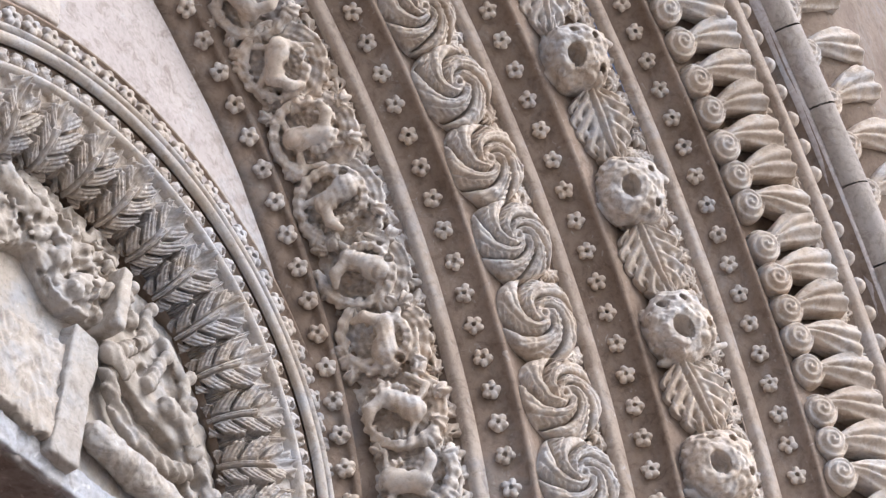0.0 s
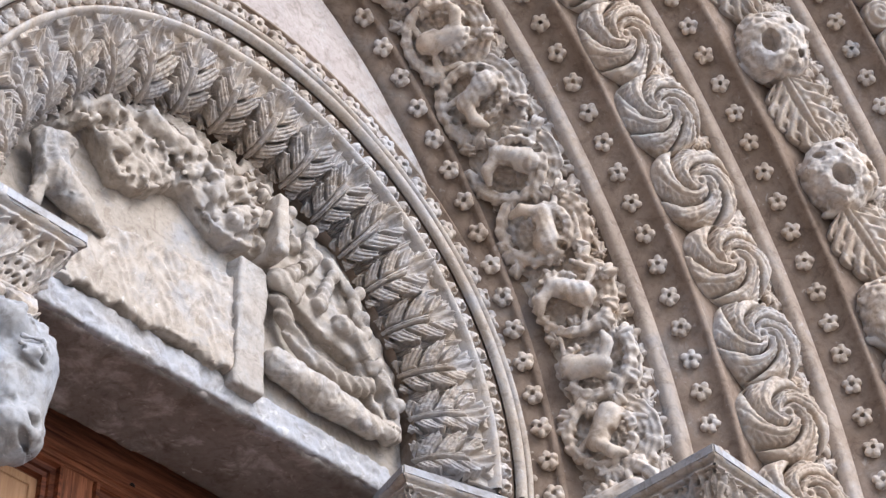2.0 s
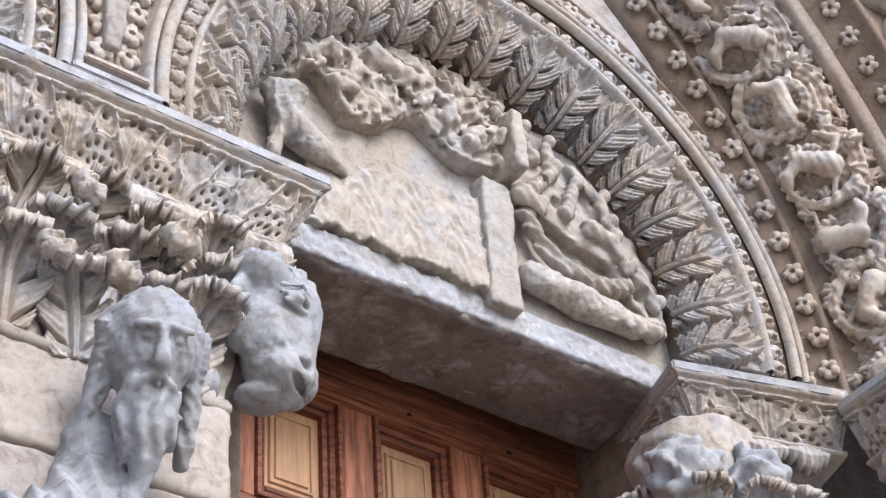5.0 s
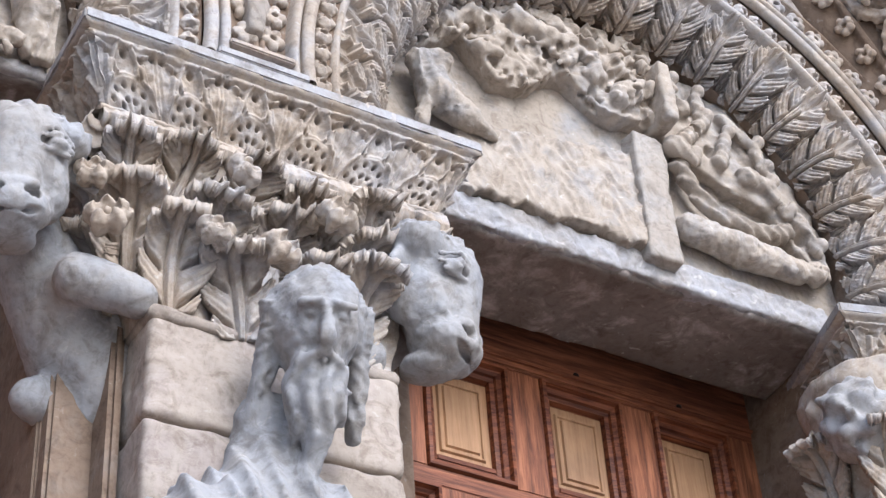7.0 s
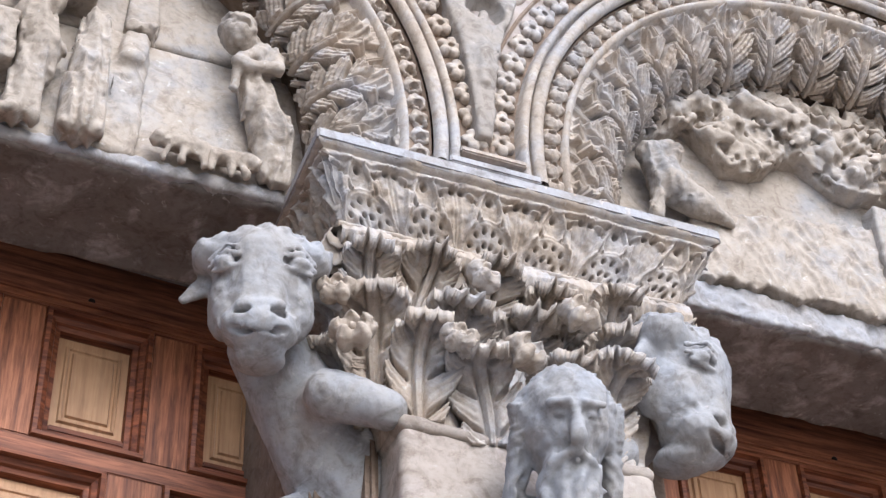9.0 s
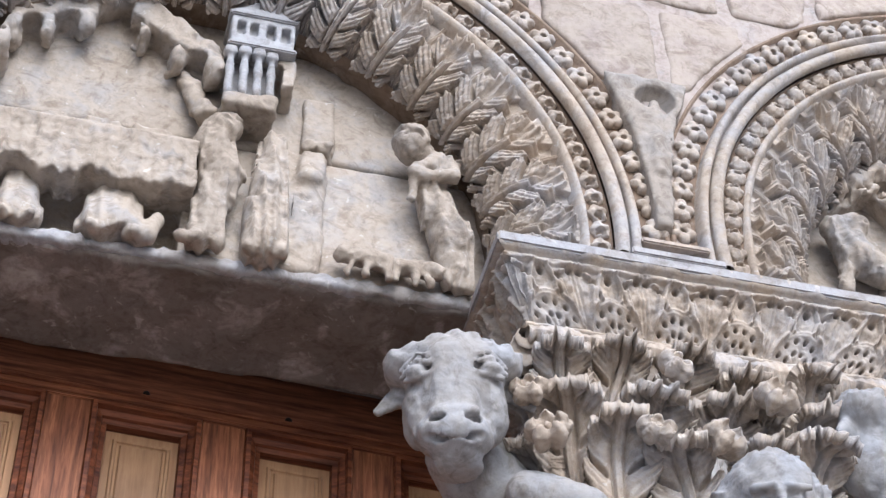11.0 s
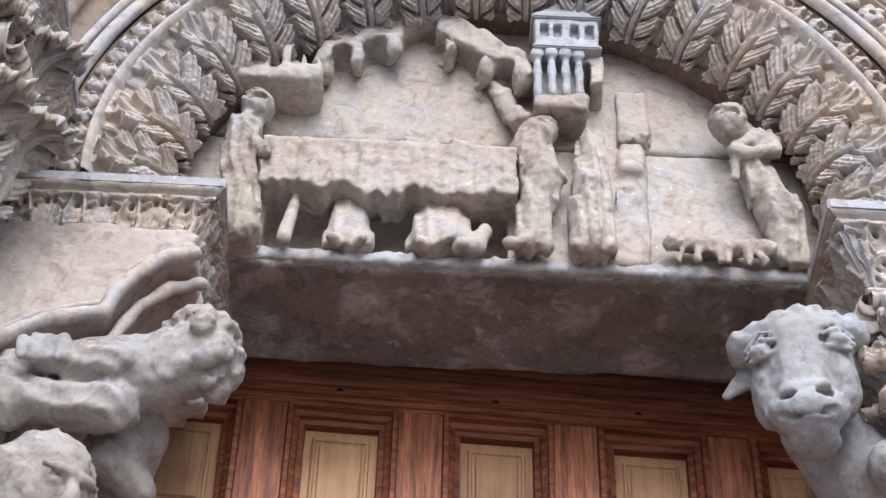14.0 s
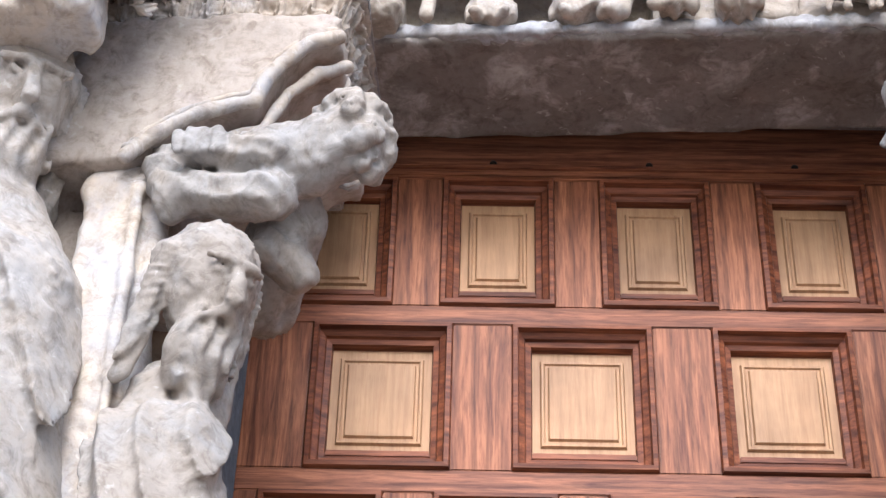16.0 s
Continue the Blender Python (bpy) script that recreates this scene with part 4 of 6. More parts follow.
# ---- central pier ----
def abacus_block(thing, x0, x1, y0, y1, top, low, sides="lfr", inset=0.10, period=0.165, seed=0):
    """Impost round three sides: a plain lip, and a hollow below it carved with drilled palmettes."""
    path = []
    if "l" in sides:
        path.append(((x0, y1), (x0, y0), (-1, 0)))
    path.append(((x0, y0), (x1, y0), (0, -1)))
    if "r" in sides:
        path.append(((x1, y0), (x1, y1), (1, 0)))
    prof = [(0.16, top), (0.0, top), (0.0, top - 0.036), (0.010, top - 0.040), (0.026, top - 0.044)]
    n = 64
    for k in range(n + 1):
        t = k / n
        prof.append((0.016 + (inset - 0.016) * (1 - math.cos(t * math.pi / 2)) ** 0.8, top - 0.05 - (top - 0.05 - low - 0.022) * t))
    prof += [(inset - 0.012, low + 0.016), (inset - 0.016, low + 0.006), (inset - 0.004, low), (inset + 0.02, low - 0.004), (inset + 0.2, low - 0.004)]
    pr = np.array(prof)
    for num, (a, b, nrm) in enumerate(path):
        L = math.hypot(b[0] - a[0], b[1] - a[1])
        ux, uy = (b[0] - a[0]) / L, (b[1] - a[1]) / L
        cells = max(1, round(L / period))

        def fn(U, V):
            k = np.rint(V).astype(int)
            off, z = pr[k, 0], pr[k, 1]
            # mitre: the run shortens with the inset where it meets the next side
            lo = off * (1 if num > 0 else 0)
            hi = off * (1 if num < len(path) - 1 else 0)
            s = lo + (L - lo - hi) * U
            t = np.clip((top - 0.05 - z) / (top - 0.05 - low - 0.02), 0, 1)
            c = U * cells
            u = ((c - np.floor(c)) * 2 - 1) * 0.95
            px_, py_ = u * 0.62, 1.04 - t  # fan centre low in the middle of each unit
            rho, ang = np.hypot(px_, py_), np.arctan2(px_, py_)
            inside = np.clip((0.52 - rho) / 0.03, 0, 1)
            holes = 0.0
            for ring, count, size in ((0.22, 4, 0.036), (0.40, 6, 0.034)):
                step = 2.7 / count
                aa = ang + 1.35
                off_a = (aa - (np.floor(aa / step) + 0.5) * step) * ring
                holes = holes + np.exp(-(((rho - ring) ** 2 + off_a ** 2) / size ** 2) ** 2) * (np.abs(ang) < 1.38)
            spokes = np.abs(np.cos(1.57 + 3.5 * (ang + 1.35) / 2.7 * 2 * np.pi / 2))
            strands = np.zeros_like(u)
            for q in (-1, 1):
                for k2, (bx, top_t, bend) in enumerate(((0.42, 0.10, 0.10), (0.50, 0.30, 0.16), (0.36, 0.36, 0.02))):
                    dd, al = rod2(px_, t, bez([(q * bx, 1.0), (q * (bx - bend), 0.55), (q * (bx - 0.30 + 0.10 * k2), top_t)], 7))
                    strands = np.maximum(strands, np.sqrt(np.clip(1 - (dd / 0.035) ** 2, 0, 1)))
                dd, al = rod2(px_, t, bez([(q * 0.18, 0.50), (q * 0.20, 0.20), (q * 0.40, 0.16)], 6))
                strands = np.maximum(strands, np.sqrt(np.clip(1 - (dd / 0.030) ** 2, 0, 1)))
            rim_ = np.exp(-(((rho - 0.535) / 0.035) ** 2)) * (t < 0.99)
            topholes = np.exp(-((((np.abs(px_) - 0.27) / 0.05) ** 2 + ((t - 0.26) / 0.06) ** 2) ** 2)) + np.exp(-(((px_ / 0.05) ** 2 + ((t - 0.20) / 0.06) ** 2) ** 2)) + np.exp(-((((np.abs(px_) - 0.50) / 0.045) ** 2 + ((t - 0.14) / 0.05) ** 2) ** 2))
            flutes = np.cos(np.abs(px_) * 62) * np.clip((np.abs(px_) - 0.47) / 0.05, 0, 1)
            crest = np.clip((0.12 - t) / 0.05, 0, 1) * (0.4 + 0.6 * np.abs(np.sin(np.pi * c * 1.5 + vnoise(c * 3, 0 * c, 0 * c, seed))))
            zone = ((t > 0.02) & (t < 0.985)).astype(float)
            h = zone * (inside * (0.010 + 0.004 * spokes) + 0.016 * strands * (1 - inside) + 0.012 * rim_ + 0.003 * flutes + 0.020 * crest - 0.012 - 0.040 * holes - 0.030 * topholes)
            h = h + zone * 0.003 * fbm(s, z, 0 * s + num, 30, seed + 4) + 0.005 * fbm(s * 3, z * 3, 0 * s + num, 8, seed) + 0.002 * fbm(s, z, 0 * s, 60, seed)
            return a[0] + ux * s + nrm[0] * (h - off), a[1] + uy * s + nrm[1] * (h - off), z - 0.3 * h

        part("frieze", grid("frieze", fn, np.linspace(0, 1, max(24, int(L / 0.0030))), np.arange(len(pr))), M_STONE, thing)
        # scalloped fringe hanging below the frieze
        xa, ya = a[0] - nrm[0] * (inset - 0.01), a[1] - nrm[1] * (inset - 0.01)

        def fr(U, V, L=L, ux=ux, uy=uy, nrm=nrm, xa=xa, ya=ya, num=num):
            s = inset * 0.9 + (L - 1.8 * inset) * U
            big = np.abs(np.sin(np.pi * s / 0.145 + num))
            tooth = 0.5 + 0.5 * np.cos(2 * np.pi * s / 0.024)
            drop = 0.034 + 0.064 * big ** 2 + 0.022 * tooth + 0.010 * vnoise(s * 40, 0 * s, 0 * s, 3)
            out = 0.016 + 0.018 * big + 0.006 * tooth
            return (xa + ux * s + nrm[0] * out * np.cos(V), ya + uy * s + nrm[1] * out * np.cos(V), low - 0.012 + drop * (np.sin(V) * 0.5 - 0.35))

        part("fringe", grid("fringe", fr, np.linspace(0, 1, max(20, int(L / 0.004))), np.linspace(0, 2 * np.pi, 9)), M_STONE, thing)
    part("lip", slab("lip", (x0 - 0.004, y0 - 0.004, top - 0.034), (x1 + 0.004, y1, top + 0.006), bevel=0.006), M_DUST, thing, "pale dusty top edge")
    part("core", slab("core", (x0 + inset + 0.02, y0 + inset + 0.02, low - 0.05), (x1 - inset - 0.02, y1, top - 0.02)), M_STONE, thing)


def open_flower(R, seed):
    """Broken cup of five crumpled petals about a dark eye, opening towards the viewer."""
    def fn(x, y, z):
        an, rr = np.arctan2(z, x), np.hypot(x, z)
        d = ell(x, y, z, (0, 0, 0), (R, 0.75 * R, R)) + 0.13 * R * np.cos(5 * an + seed)
        d = np.maximum(d, -ell(x, y, z, (0, -0.75 * R, 0), (0.62 * R, 0.75 * R, 0.58 * R)))
        d = np.minimum(d, ell(x, y, z, (0, -0.15 * R, 0), (0.24 * R, 0.35 * R, 0.24 * R)))
        return d + 0.07 * R * fbm(x / R, y / R, z / R, 4, seed)

    return carve("open_flower", fn, (-1.25 * R,) * 3, (1.25 * R,) * 3, 0.085 * R)


def central_capital():
    c = empty("capital", "carved acanthus capital with curling leaves on the door pier", "capital")

    def bell(U, V):
        x0, x1 = 1.27 - 0.09 * V, 1.93 + 0.10 * V
        y0 = -0.205 - 0.0 * V + 0.05 * np.sin(np.pi * V)
        p = U * 3
        x = np.where(p < 1, x0, np.where(p < 2, x0 + (x1 - x0) * (p - 1), x1))
        y = np.where(p < 1, 0.30 + (y0 - 0.30) * p, np.where(p < 2, y0, y0 + (0.30 - y0) * (p - 2)))
        z = 4.36 + 0.60 * V
        w = 0.020 * fbm(x * 1.0, y, z, 14, 5) + 0.012 * np.cos(55 * x + 8 * z)
        return x + 0.3 * w, y - w, z

    part("bell", grid("bell", bell, np.linspace(0, 1, 150), np.linspace(0, 1, 40)), M_STONE, c)
    leaves = [bent_leaf(0.108, 0.31 + 0.02 * (k % 2), 1.9 + 0.35 * (k % 3), k + 2, 0.018) for k in range(5)]
    small = [bent_leaf(0.082, 0.24, 2.4, k + 11) for k in range(3)]
    rd = random.Random(3)
    for z, xs, y, kinds, sc in ((4.375, (1.33, 1.50, 1.68, 1.80), -0.205, leaves, 1.0), (4.50, (1.245, 1.415, 1.60, 1.76, 1.865), -0.150, leaves, 1.06), (4.70, (1.21, 1.335, 1.51, 1.69, 1.865, 2.00), -0.165, small, 1.10)):
        for k, x in enumerate(xs):
            turn = (x - 1.60) * 60
            part("acanthus_leaf", kinds[(k * 2) % len(kinds)], M_STONE, c, m=pose(x, y + rd.uniform(-0.01, 0.01), z + rd.uniform(-0.03, 0.03), rd.uniform(-6, 6), rd.uniform(-14, 14), turn + rd.uniform(-16, 16)) @ Matrix.Diagonal((sc, sc, sc, 1)))
    for k, (y, z) in enumerate(((-0.06, 4.42), (0.10, 4.42), (-0.04, 4.62), (0.12, 4.62))):
        part("acanthus_leaf", leaves[k], M_STONE, c, m=pose(1.22 - 0.03 * (k > 1), y, z, 0, 0, -90))
    flower = [open_flower(0.052, 1), open_flower(0.044, 2)]
    for k, (x, y, z) in enumerate(((1.14, -0.27, 4.56), (1.385, -0.335, 4.555), (1.555, -0.33, 4.565), (1.105, -0.25, 4.70), (1.72, -0.32, 4.74), (1.47, -0.31, 4.80))):
        part("open_flower", flower[k % 2], M_STONE, c, m=pose(x, y, z, -20, 0, 25 * (k % 3) - 25))
    a = empty("abacus", "long carved impost with drilled palmettes and a dusty lip", "abacus", "imposts")
    abacus_block(a, 1.040, 2.188, -0.290, 0.36, ZA, 4.965, "lfr", 0.098, 0.178, 2)


def pier():
    p = empty("door_pier", "pale stone middle pier between the two doors", "pillar")
    rd = random.Random(8)
    z = 0.0
    for k, h in enumerate((0.6, 0.62, 0.6, 0.6, 0.56, 0.58, 0.52, 0.285)):
        def fn(x, y, zz, z=z, h=h, k=k):
            d = box(x, y, zz, (1.275, -0.225, z), (1.93, 0.30, z + h - 0.006), 0.014)
            return d + 0.006 * fbm(x, y, zz, 9, k) + 0.004 * fbm(x, y, zz, 34, k)
        part("pier_block", carve("pier_block", fn, (1.25, -0.25, z - 0.01), (1.96, 0.33, z + h + 0.01), 0.013 if z > 2.8 else 0.04), M_ASHLAR, p)
        z += h
    # dark brown colour stands in for the shade of the door recess
    for x0, x1, y0 in ((1.235, 1.268, -0.10), (1.190, 1.225, 0.03), (1.150, 1.180, 0.12), (1.945, 1.985, -0.10), (2.0, 2.04, 0.02)):
        part("side_moulding", slab("side_moulding", (x0, y0, 0), (x1, 0.32, 4.40), bevel=0.012), M_DEEP, p)
    part("side_core", slab("side_core", (1.13, 0.0, 0.0), (2.06, 0.34, 4.75), bevel=0.01), M_DEEP, p)

    def neck(x, y, zz):
        d = box(x, y, zz, (1.270, -0.230, 4.345), (1.935, 0.30, 4.385), 0.020)
        return d + 0.008 * fbm(x, y, zz, 14, 2)
    part("necking", carve("necking", neck, (1.23, -0.27, 4.32), (1.98, 0.32, 4.42), 0.011), M_ASHLAR, p)


def yawed(x, y, c, deg):
    a = radians(deg)
    dx, dy = x - c[0], y - c[1]
    return c[0] + dx * math.cos(a) + dy * math.sin(a), c[1] - dx * math.sin(a) + dy * math.cos(a)


def bull(mirror):
    """Forepart of a bull leaning out below the impost, head raised."""
    def body(x, y, z):
        if mirror:
            x = 2 * 1.488 - x
        hx, hy = yawed(x, y, (0.935, -0.21), -46 if mirror else -16)
        g = 0.86 if mirror else 0.93
        X, Y, Z = (hx - 0.930) * g, (hy + 0.21) * g, (z - (4.645 if mirror else 4.660)) * g * 1.06
        c, s_ = math.cos(0.12), math.sin(0.12)
        Y, Z = Y * c + Z * s_, Z * c - Y * s_
        d = cap(X, Y, Z, (0, 0.0, 0.070), (0, -0.015, -0.10), 0.098, 0.062)
        d = smin(d, ell(X, Y, Z, (0, 0.02, 0.100), (0.128, 0.10, 0.072)), 0.03)
        d = smin(d, box(X, Y, Z, (-0.050, -0.104, -0.11), (0.050, 0.0, 0.10), 0.030), 0.030)
        d = smin(d, ell(X, Y, Z, (0, -0.050, -0.130), (0.084, 0.068, 0.054)), 0.022)
        for s in (-1, 1):
            d = smin(d, ell(X, Y, Z, (s * 0.108, 0.015, 0.105), (0.050, 0.060, 0.042)), 0.015)
            d = smin(d, cap(X, Y * 1.6, Z, (s * 0.115, 0.07, 0.060), (s * 0.170, 0.07, 0.012), 0.030, 0.012), 0.010)
            d = np.maximum(d, -cap(X, Y, Z, (s * 0.140, 0.012, 0.046), (s * 0.164, 0.018, 0.018), 0.012, 0.007))
            d = smin(d, ell(X, Y, Z, (s * 0.078, 0.01, -0.03), (0.040, 0.07, 0.085)), 0.03)
            d = np.maximum(d, -ell(X, Y, Z, (s * 0.084, -0.088, 0.038), (0.038, 0.030, 0.024)))
            d = smin(d, ell(X, Y, Z, (s * 0.080, -0.064, 0.037), (0.026, 0.026, 0.018)), 0.002)
            for dz in (0.0, 0.020):
                d = smin(d, cap(X, Y, Z, (s * 0.054, -0.092, 0.047 + dz), (s * 0.080, -0.082, 0.062 + dz), 0.0070), 0.003)
                d = smin(d, cap(X, Y, Z, (s * 0.080, -0.080, 0.060 + dz), (s * 0.114, -0.048, 0.036 + dz), 0.0070), 0.003)
            d = smin(d, cap(X, Y, Z, (s * 0.052, -0.088, 0.020), (s * 0.106, -0.058, 0.020), 0.0070), 0.003)
            d = np.maximum(d, -ell(X, Y, Z, (s * 0.040, -0.110, -0.116), (0.021, 0.036, 0.015)))
        d = smin(d, cap(X, Y, Z, (-0.040, -0.098, -0.098), (0.040, -0.098, -0.098), 0.012), 0.008)
        d = np.maximum(d, -cap(X, Y, Z, (-0.075, -0.088, -0.158), (0.075, -0.088, -0.158), 0.010))
        d = smin(d, ell(X, Y, Z, (0, -0.005, -0.178), (0.056, 0.062, 0.030)), 0.010)
        curls = np.clip((Z - 0.105) / 0.03, 0, 1)
        cell_n = vnoise(X * 60, Y * 60, Z * 60, 4)
        d = d + curls * (0.010 * np.abs(cell_n) - 0.006) + 0.004 * curls * np.cos(140 * X + 60 * Y)
        neck = cap(x, y, z, (1.01, -0.02, 4.66), (1.19, 0.04, 4.40), 0.100, 0.125)
        neck = neck + 0.007 * np.cos(80 * (x * 0.8 - z * 0.45)) * np.clip((0.0 - y) * 8, 0, 1) * np.clip((1.10 - x) * 12, 0, 1)
        d = smin(d, neck, 0.05)
        d = smin(d, ell(x, y, z, (1.13, -0.09, 4.47), (0.060, 0.09, 0.075)), 0.03)
        d = smin(d, cap(x, y, z, (1.120, -0.165, 4.445), (1.25, -0.20, 4.405), 0.062, 0.050), 0.010)
        d = smin(d, ell(x, y, z, (1.27, 0.12, 4.32), (0.13, 0.20, 0.19)), 0.06)
        d = smin(d, cap(x, y, z, (1.10, 0.05, 4.235), (1.24, 0.12, 4.23), 0.050, 0.06), 0.04)
        return d + 0.003 * fbm(x, y, z, 18, 3) + 0.0015 * fbm(x, y, z, 70, 5)

    lo, hi = (0.70, -0.44, 4.00), (1.42, 0.30, 4.93)
    if mirror:
        lo, hi = (2 * 1.488 - 1.42, -0.44, 4.00), (2 * 1.488 - 0.70, 0.30, 4.93)
    ob = part("bull_statue", carve("bull_statue", body, lo, hi, 0.0062), M_GREY)
    tagged(ob, "grey stone bull leaning out below the carved impost", "statue", "bull statues")


def bearded(name, label, head, facing, scale, body_parts, folds, lo, hi, cell, mat, lean=0.0, group="portal statues", beard_tip=-0.355):
    """A robed bearded figure of stone in one mesh. head: its centre; facing: degrees from the viewer towards +x."""
    s = scale
    hx0, hy0, hz0 = head

    def fn(x, y, z):
        ax, ay = yawed(x, y, (hx0, hy0), facing)
        X, Y, Z = (ax - hx0) / s, (ay - hy0) / s, (z - hz0) / s
        Y, Z = Y * math.cos(lean) + Z * math.sin(lean), Z * math.cos(lean) - Y * math.sin(lean)
        d = ell(X, Y, Z, (0, 0, 0), (0.104, 0.118, 0.150))
        hair = ell(X, Y, Z, (0, 0.030, 0.035), (0.126, 0.120, 0.138))
        for q in (-1, 1):
            hair = smin(hair, cap(X, Y, Z, (q * 0.116, 0.03, 0.05), (q * 0.128, 0.03, -0.26), 0.032, 0.028), 0.03)
        an = np.arctan2(Z - 0.03, X)
        wave = 2.5 * np.sin(16 * Z)
        hair = hair + 0.0042 * np.cos(150 * X * (1 - 0.4 * np.clip(Z * 6, 0, 1)) + 60 * Y + wave) + 0.003 * np.cos(46 * an)
        face_gap = ell(X, Y, Z, (0, -0.15, -0.025), (0.112, 0.165, 0.150))
        hair = np.maximum(hair, -face_gap)
        d = smin(d, hair, 0.012)
        beard = smin(ell(X, Y, Z, (0, -0.075, -0.165), (0.090, 0.060, 0.120)), cap(X, Y, Z, (0, -0.09, -0.20), (0.0, -0.110, beard_tip), 0.058, 0.022), 0.04)
        beard = np.maximum(beard, -ell(X, Y, Z, (0, -0.16, -0.03), (0.080, 0.07, 0.085))) + 0.0058 * np.cos(140 * X + 2.0 * np.sin(28 * Z))
        d = smin(d, beard, 0.015)
        d = smin(d, cap(X, Y, Z, (0, -0.112, 0.045), (0, -0.150, -0.038), 0.015, 0.022), 0.012)
        for q in (-1, 1):
            d = np.maximum(d, -ell(X, Y, Z, (q * 0.043, -0.122, 0.028), (0.030, 0.028, 0.020)))
            d = smin(d, ell(X, Y, Z, (q * 0.043, -0.098, 0.026), (0.021, 0.018, 0.013)), 0.004)
            d = smin(d, cap(X, Y, Z, (q * 0.018, -0.120, 0.058), (q * 0.075, -0.098, 0.052), 0.011), 0.01)
            d = smin(d, cap(X, Y, Z, (0, -0.135, -0.066), (q * 0.060, -0.110, -0.105), 0.016, 0.010), 0.01)
        d = np.maximum(d, -cap(X, Y, Z, (-0.028, -0.15, -0.092), (0.028, -0.15, -0.092), 0.006))
        d = d * s
        for a, b, ra, rb in body_parts:
            c = cap(x, y, z, a, b, ra, rb)
            w = 2.4 * folds * (np.abs(np.sin(34 * (x + 0.30 * z - 0.4 * y) + 2.0 * vnoise(x * 5, y * 5, z * 3, 31))) - 0.5) * np.clip((hz0 - 0.2 - z) * 6, 0, 1)
            d = smin(d, c + w, 0.025)
        return d + 0.005 * fbm(x, y, z, 22, 7) + 0.003 * fbm(x, y, z, 62, 9)

    ob = part(name, carve(name, fn, lo, hi, cell), mat)
    tagged(ob, label, "statue", group)


central_capital()
pier()
bull(False)
bull(True)
bearded("robed_statue", "weathered grey stone statue of a long-bearded robed man on the pier", (1.598, -0.43, 4.265), -14, 0.88,
        [((1.57, -0.24, 4.10), (1.56, -0.22, 3.80), 0.09, 0.13), ((1.56, -0.24, 3.92), (1.36, -0.28, 3.66), 0.11, 0.16), ((1.58, -0.24, 3.92), (1.80, -0.28, 3.68), 0.11, 0.15),
         ((1.56, -0.26, 3.62), (1.56, -0.30, 2.9), 0.20, 0.25), ((1.34, -0.40, 3.66), (1.32, -0.44, 3.2), 0.13, 0.11), ((1.82, -0.40, 3.66), (1.80, -0.44, 3.2), 0.12, 0.10)], 0.012,
        (1.10, -0.72, 3.1), (2.06, -0.06, 4.52), 0.0075, M_GREY, 0.52)


# ---- banquet relief ----
def plane_slab(name, lo, hi, seed, rough=0.006, cell=0.014):
    return carve(name, lambda x, y, z: box(x, y, z, lo, hi, 0.006) + rough * fbm(x, y, z, 8, seed) + 0.4 * rough * fbm(x, y, z, 40, seed), tuple(a - 0.02 for a in lo), tuple(b + 0.02 for b in hi), cell)


def half_disc(cx, cz, R, z0, z1, y0, y1, name, seed, cell=0.014, hollow=None):
    def fn(x, y, z):
        d = np.maximum(np.hypot(x - cx, z - cz) - R, box(x, y, z, (cx - 2, y0, z0), (cx + 2, y1, z1), 0.004))
        if hollow:
            (xa, za), (xb, zb) = hollow
            d = np.maximum(d, -box(x, y, z, (xa, -0.2, za), (xb, 0.10, zb), 0.02))
        return d + 0.005 * fbm(x, y, z, 7, seed) + 0.0025 * fbm(x, y, z, 36, seed)
    return carve(name, fn, (cx - R - 0.02, y0 - 0.02, z0 - 0.02), (cx + R + 0.02, y1 + 0.02, min(z1, cz + R) + 0.02), cell)


def relief_figure(pts, head, hr, folds, lo, hi, seed, cell=0.0060):
    """Small draped relief figure: body rods with folds, and a round head."""
    def fn(x, y, z):
        d = ell(x, y, z, head, (hr * 0.85, hr * 0.9, hr)) + 0.005 * np.cos(190 * z + 90 * x) * np.clip((z - head[2] + 0.3 * hr) * 60, 0, 1)
        d = np.maximum(d, -ell(x, y, z, (head[0] - 0.35 * hr, head[1] - 0.85 * hr, head[2] - 0.05 * hr), (0.28 * hr, 0.3 * hr, 0.16 * hr)))
        d = np.maximum(d, -ell(x, y, z, (head[0] + 0.25 * hr, head[1] - 0.85 * hr, head[2] - 0.05 * hr), (0.28 * hr, 0.3 * hr, 0.16 * hr)))
        d = smin(d, cap(x, y, z, head, pts[0][0], 0.55 * hr, 0.6 * pts[0][2]), 0.012)
        for a, b, ra, rb in pts:
            w = 1.6 * folds * (np.abs(np.sin(88 * x + 9 * z + 2.2 * vnoise(x * 14, y * 6, z * 6, seed))) - 0.6) if abs(b[2] - a[2]) > 0.10 else 0.0
            d = smin(d, cap(x, y, z, a, b, ra, rb) + w, 0.012)
        return d + 0.005 * fbm(x, y, z, 34, seed) + 0.003 * fbm(x, y, z, 90, seed)
    return carve("relief_figure", fn, lo, hi, cell)


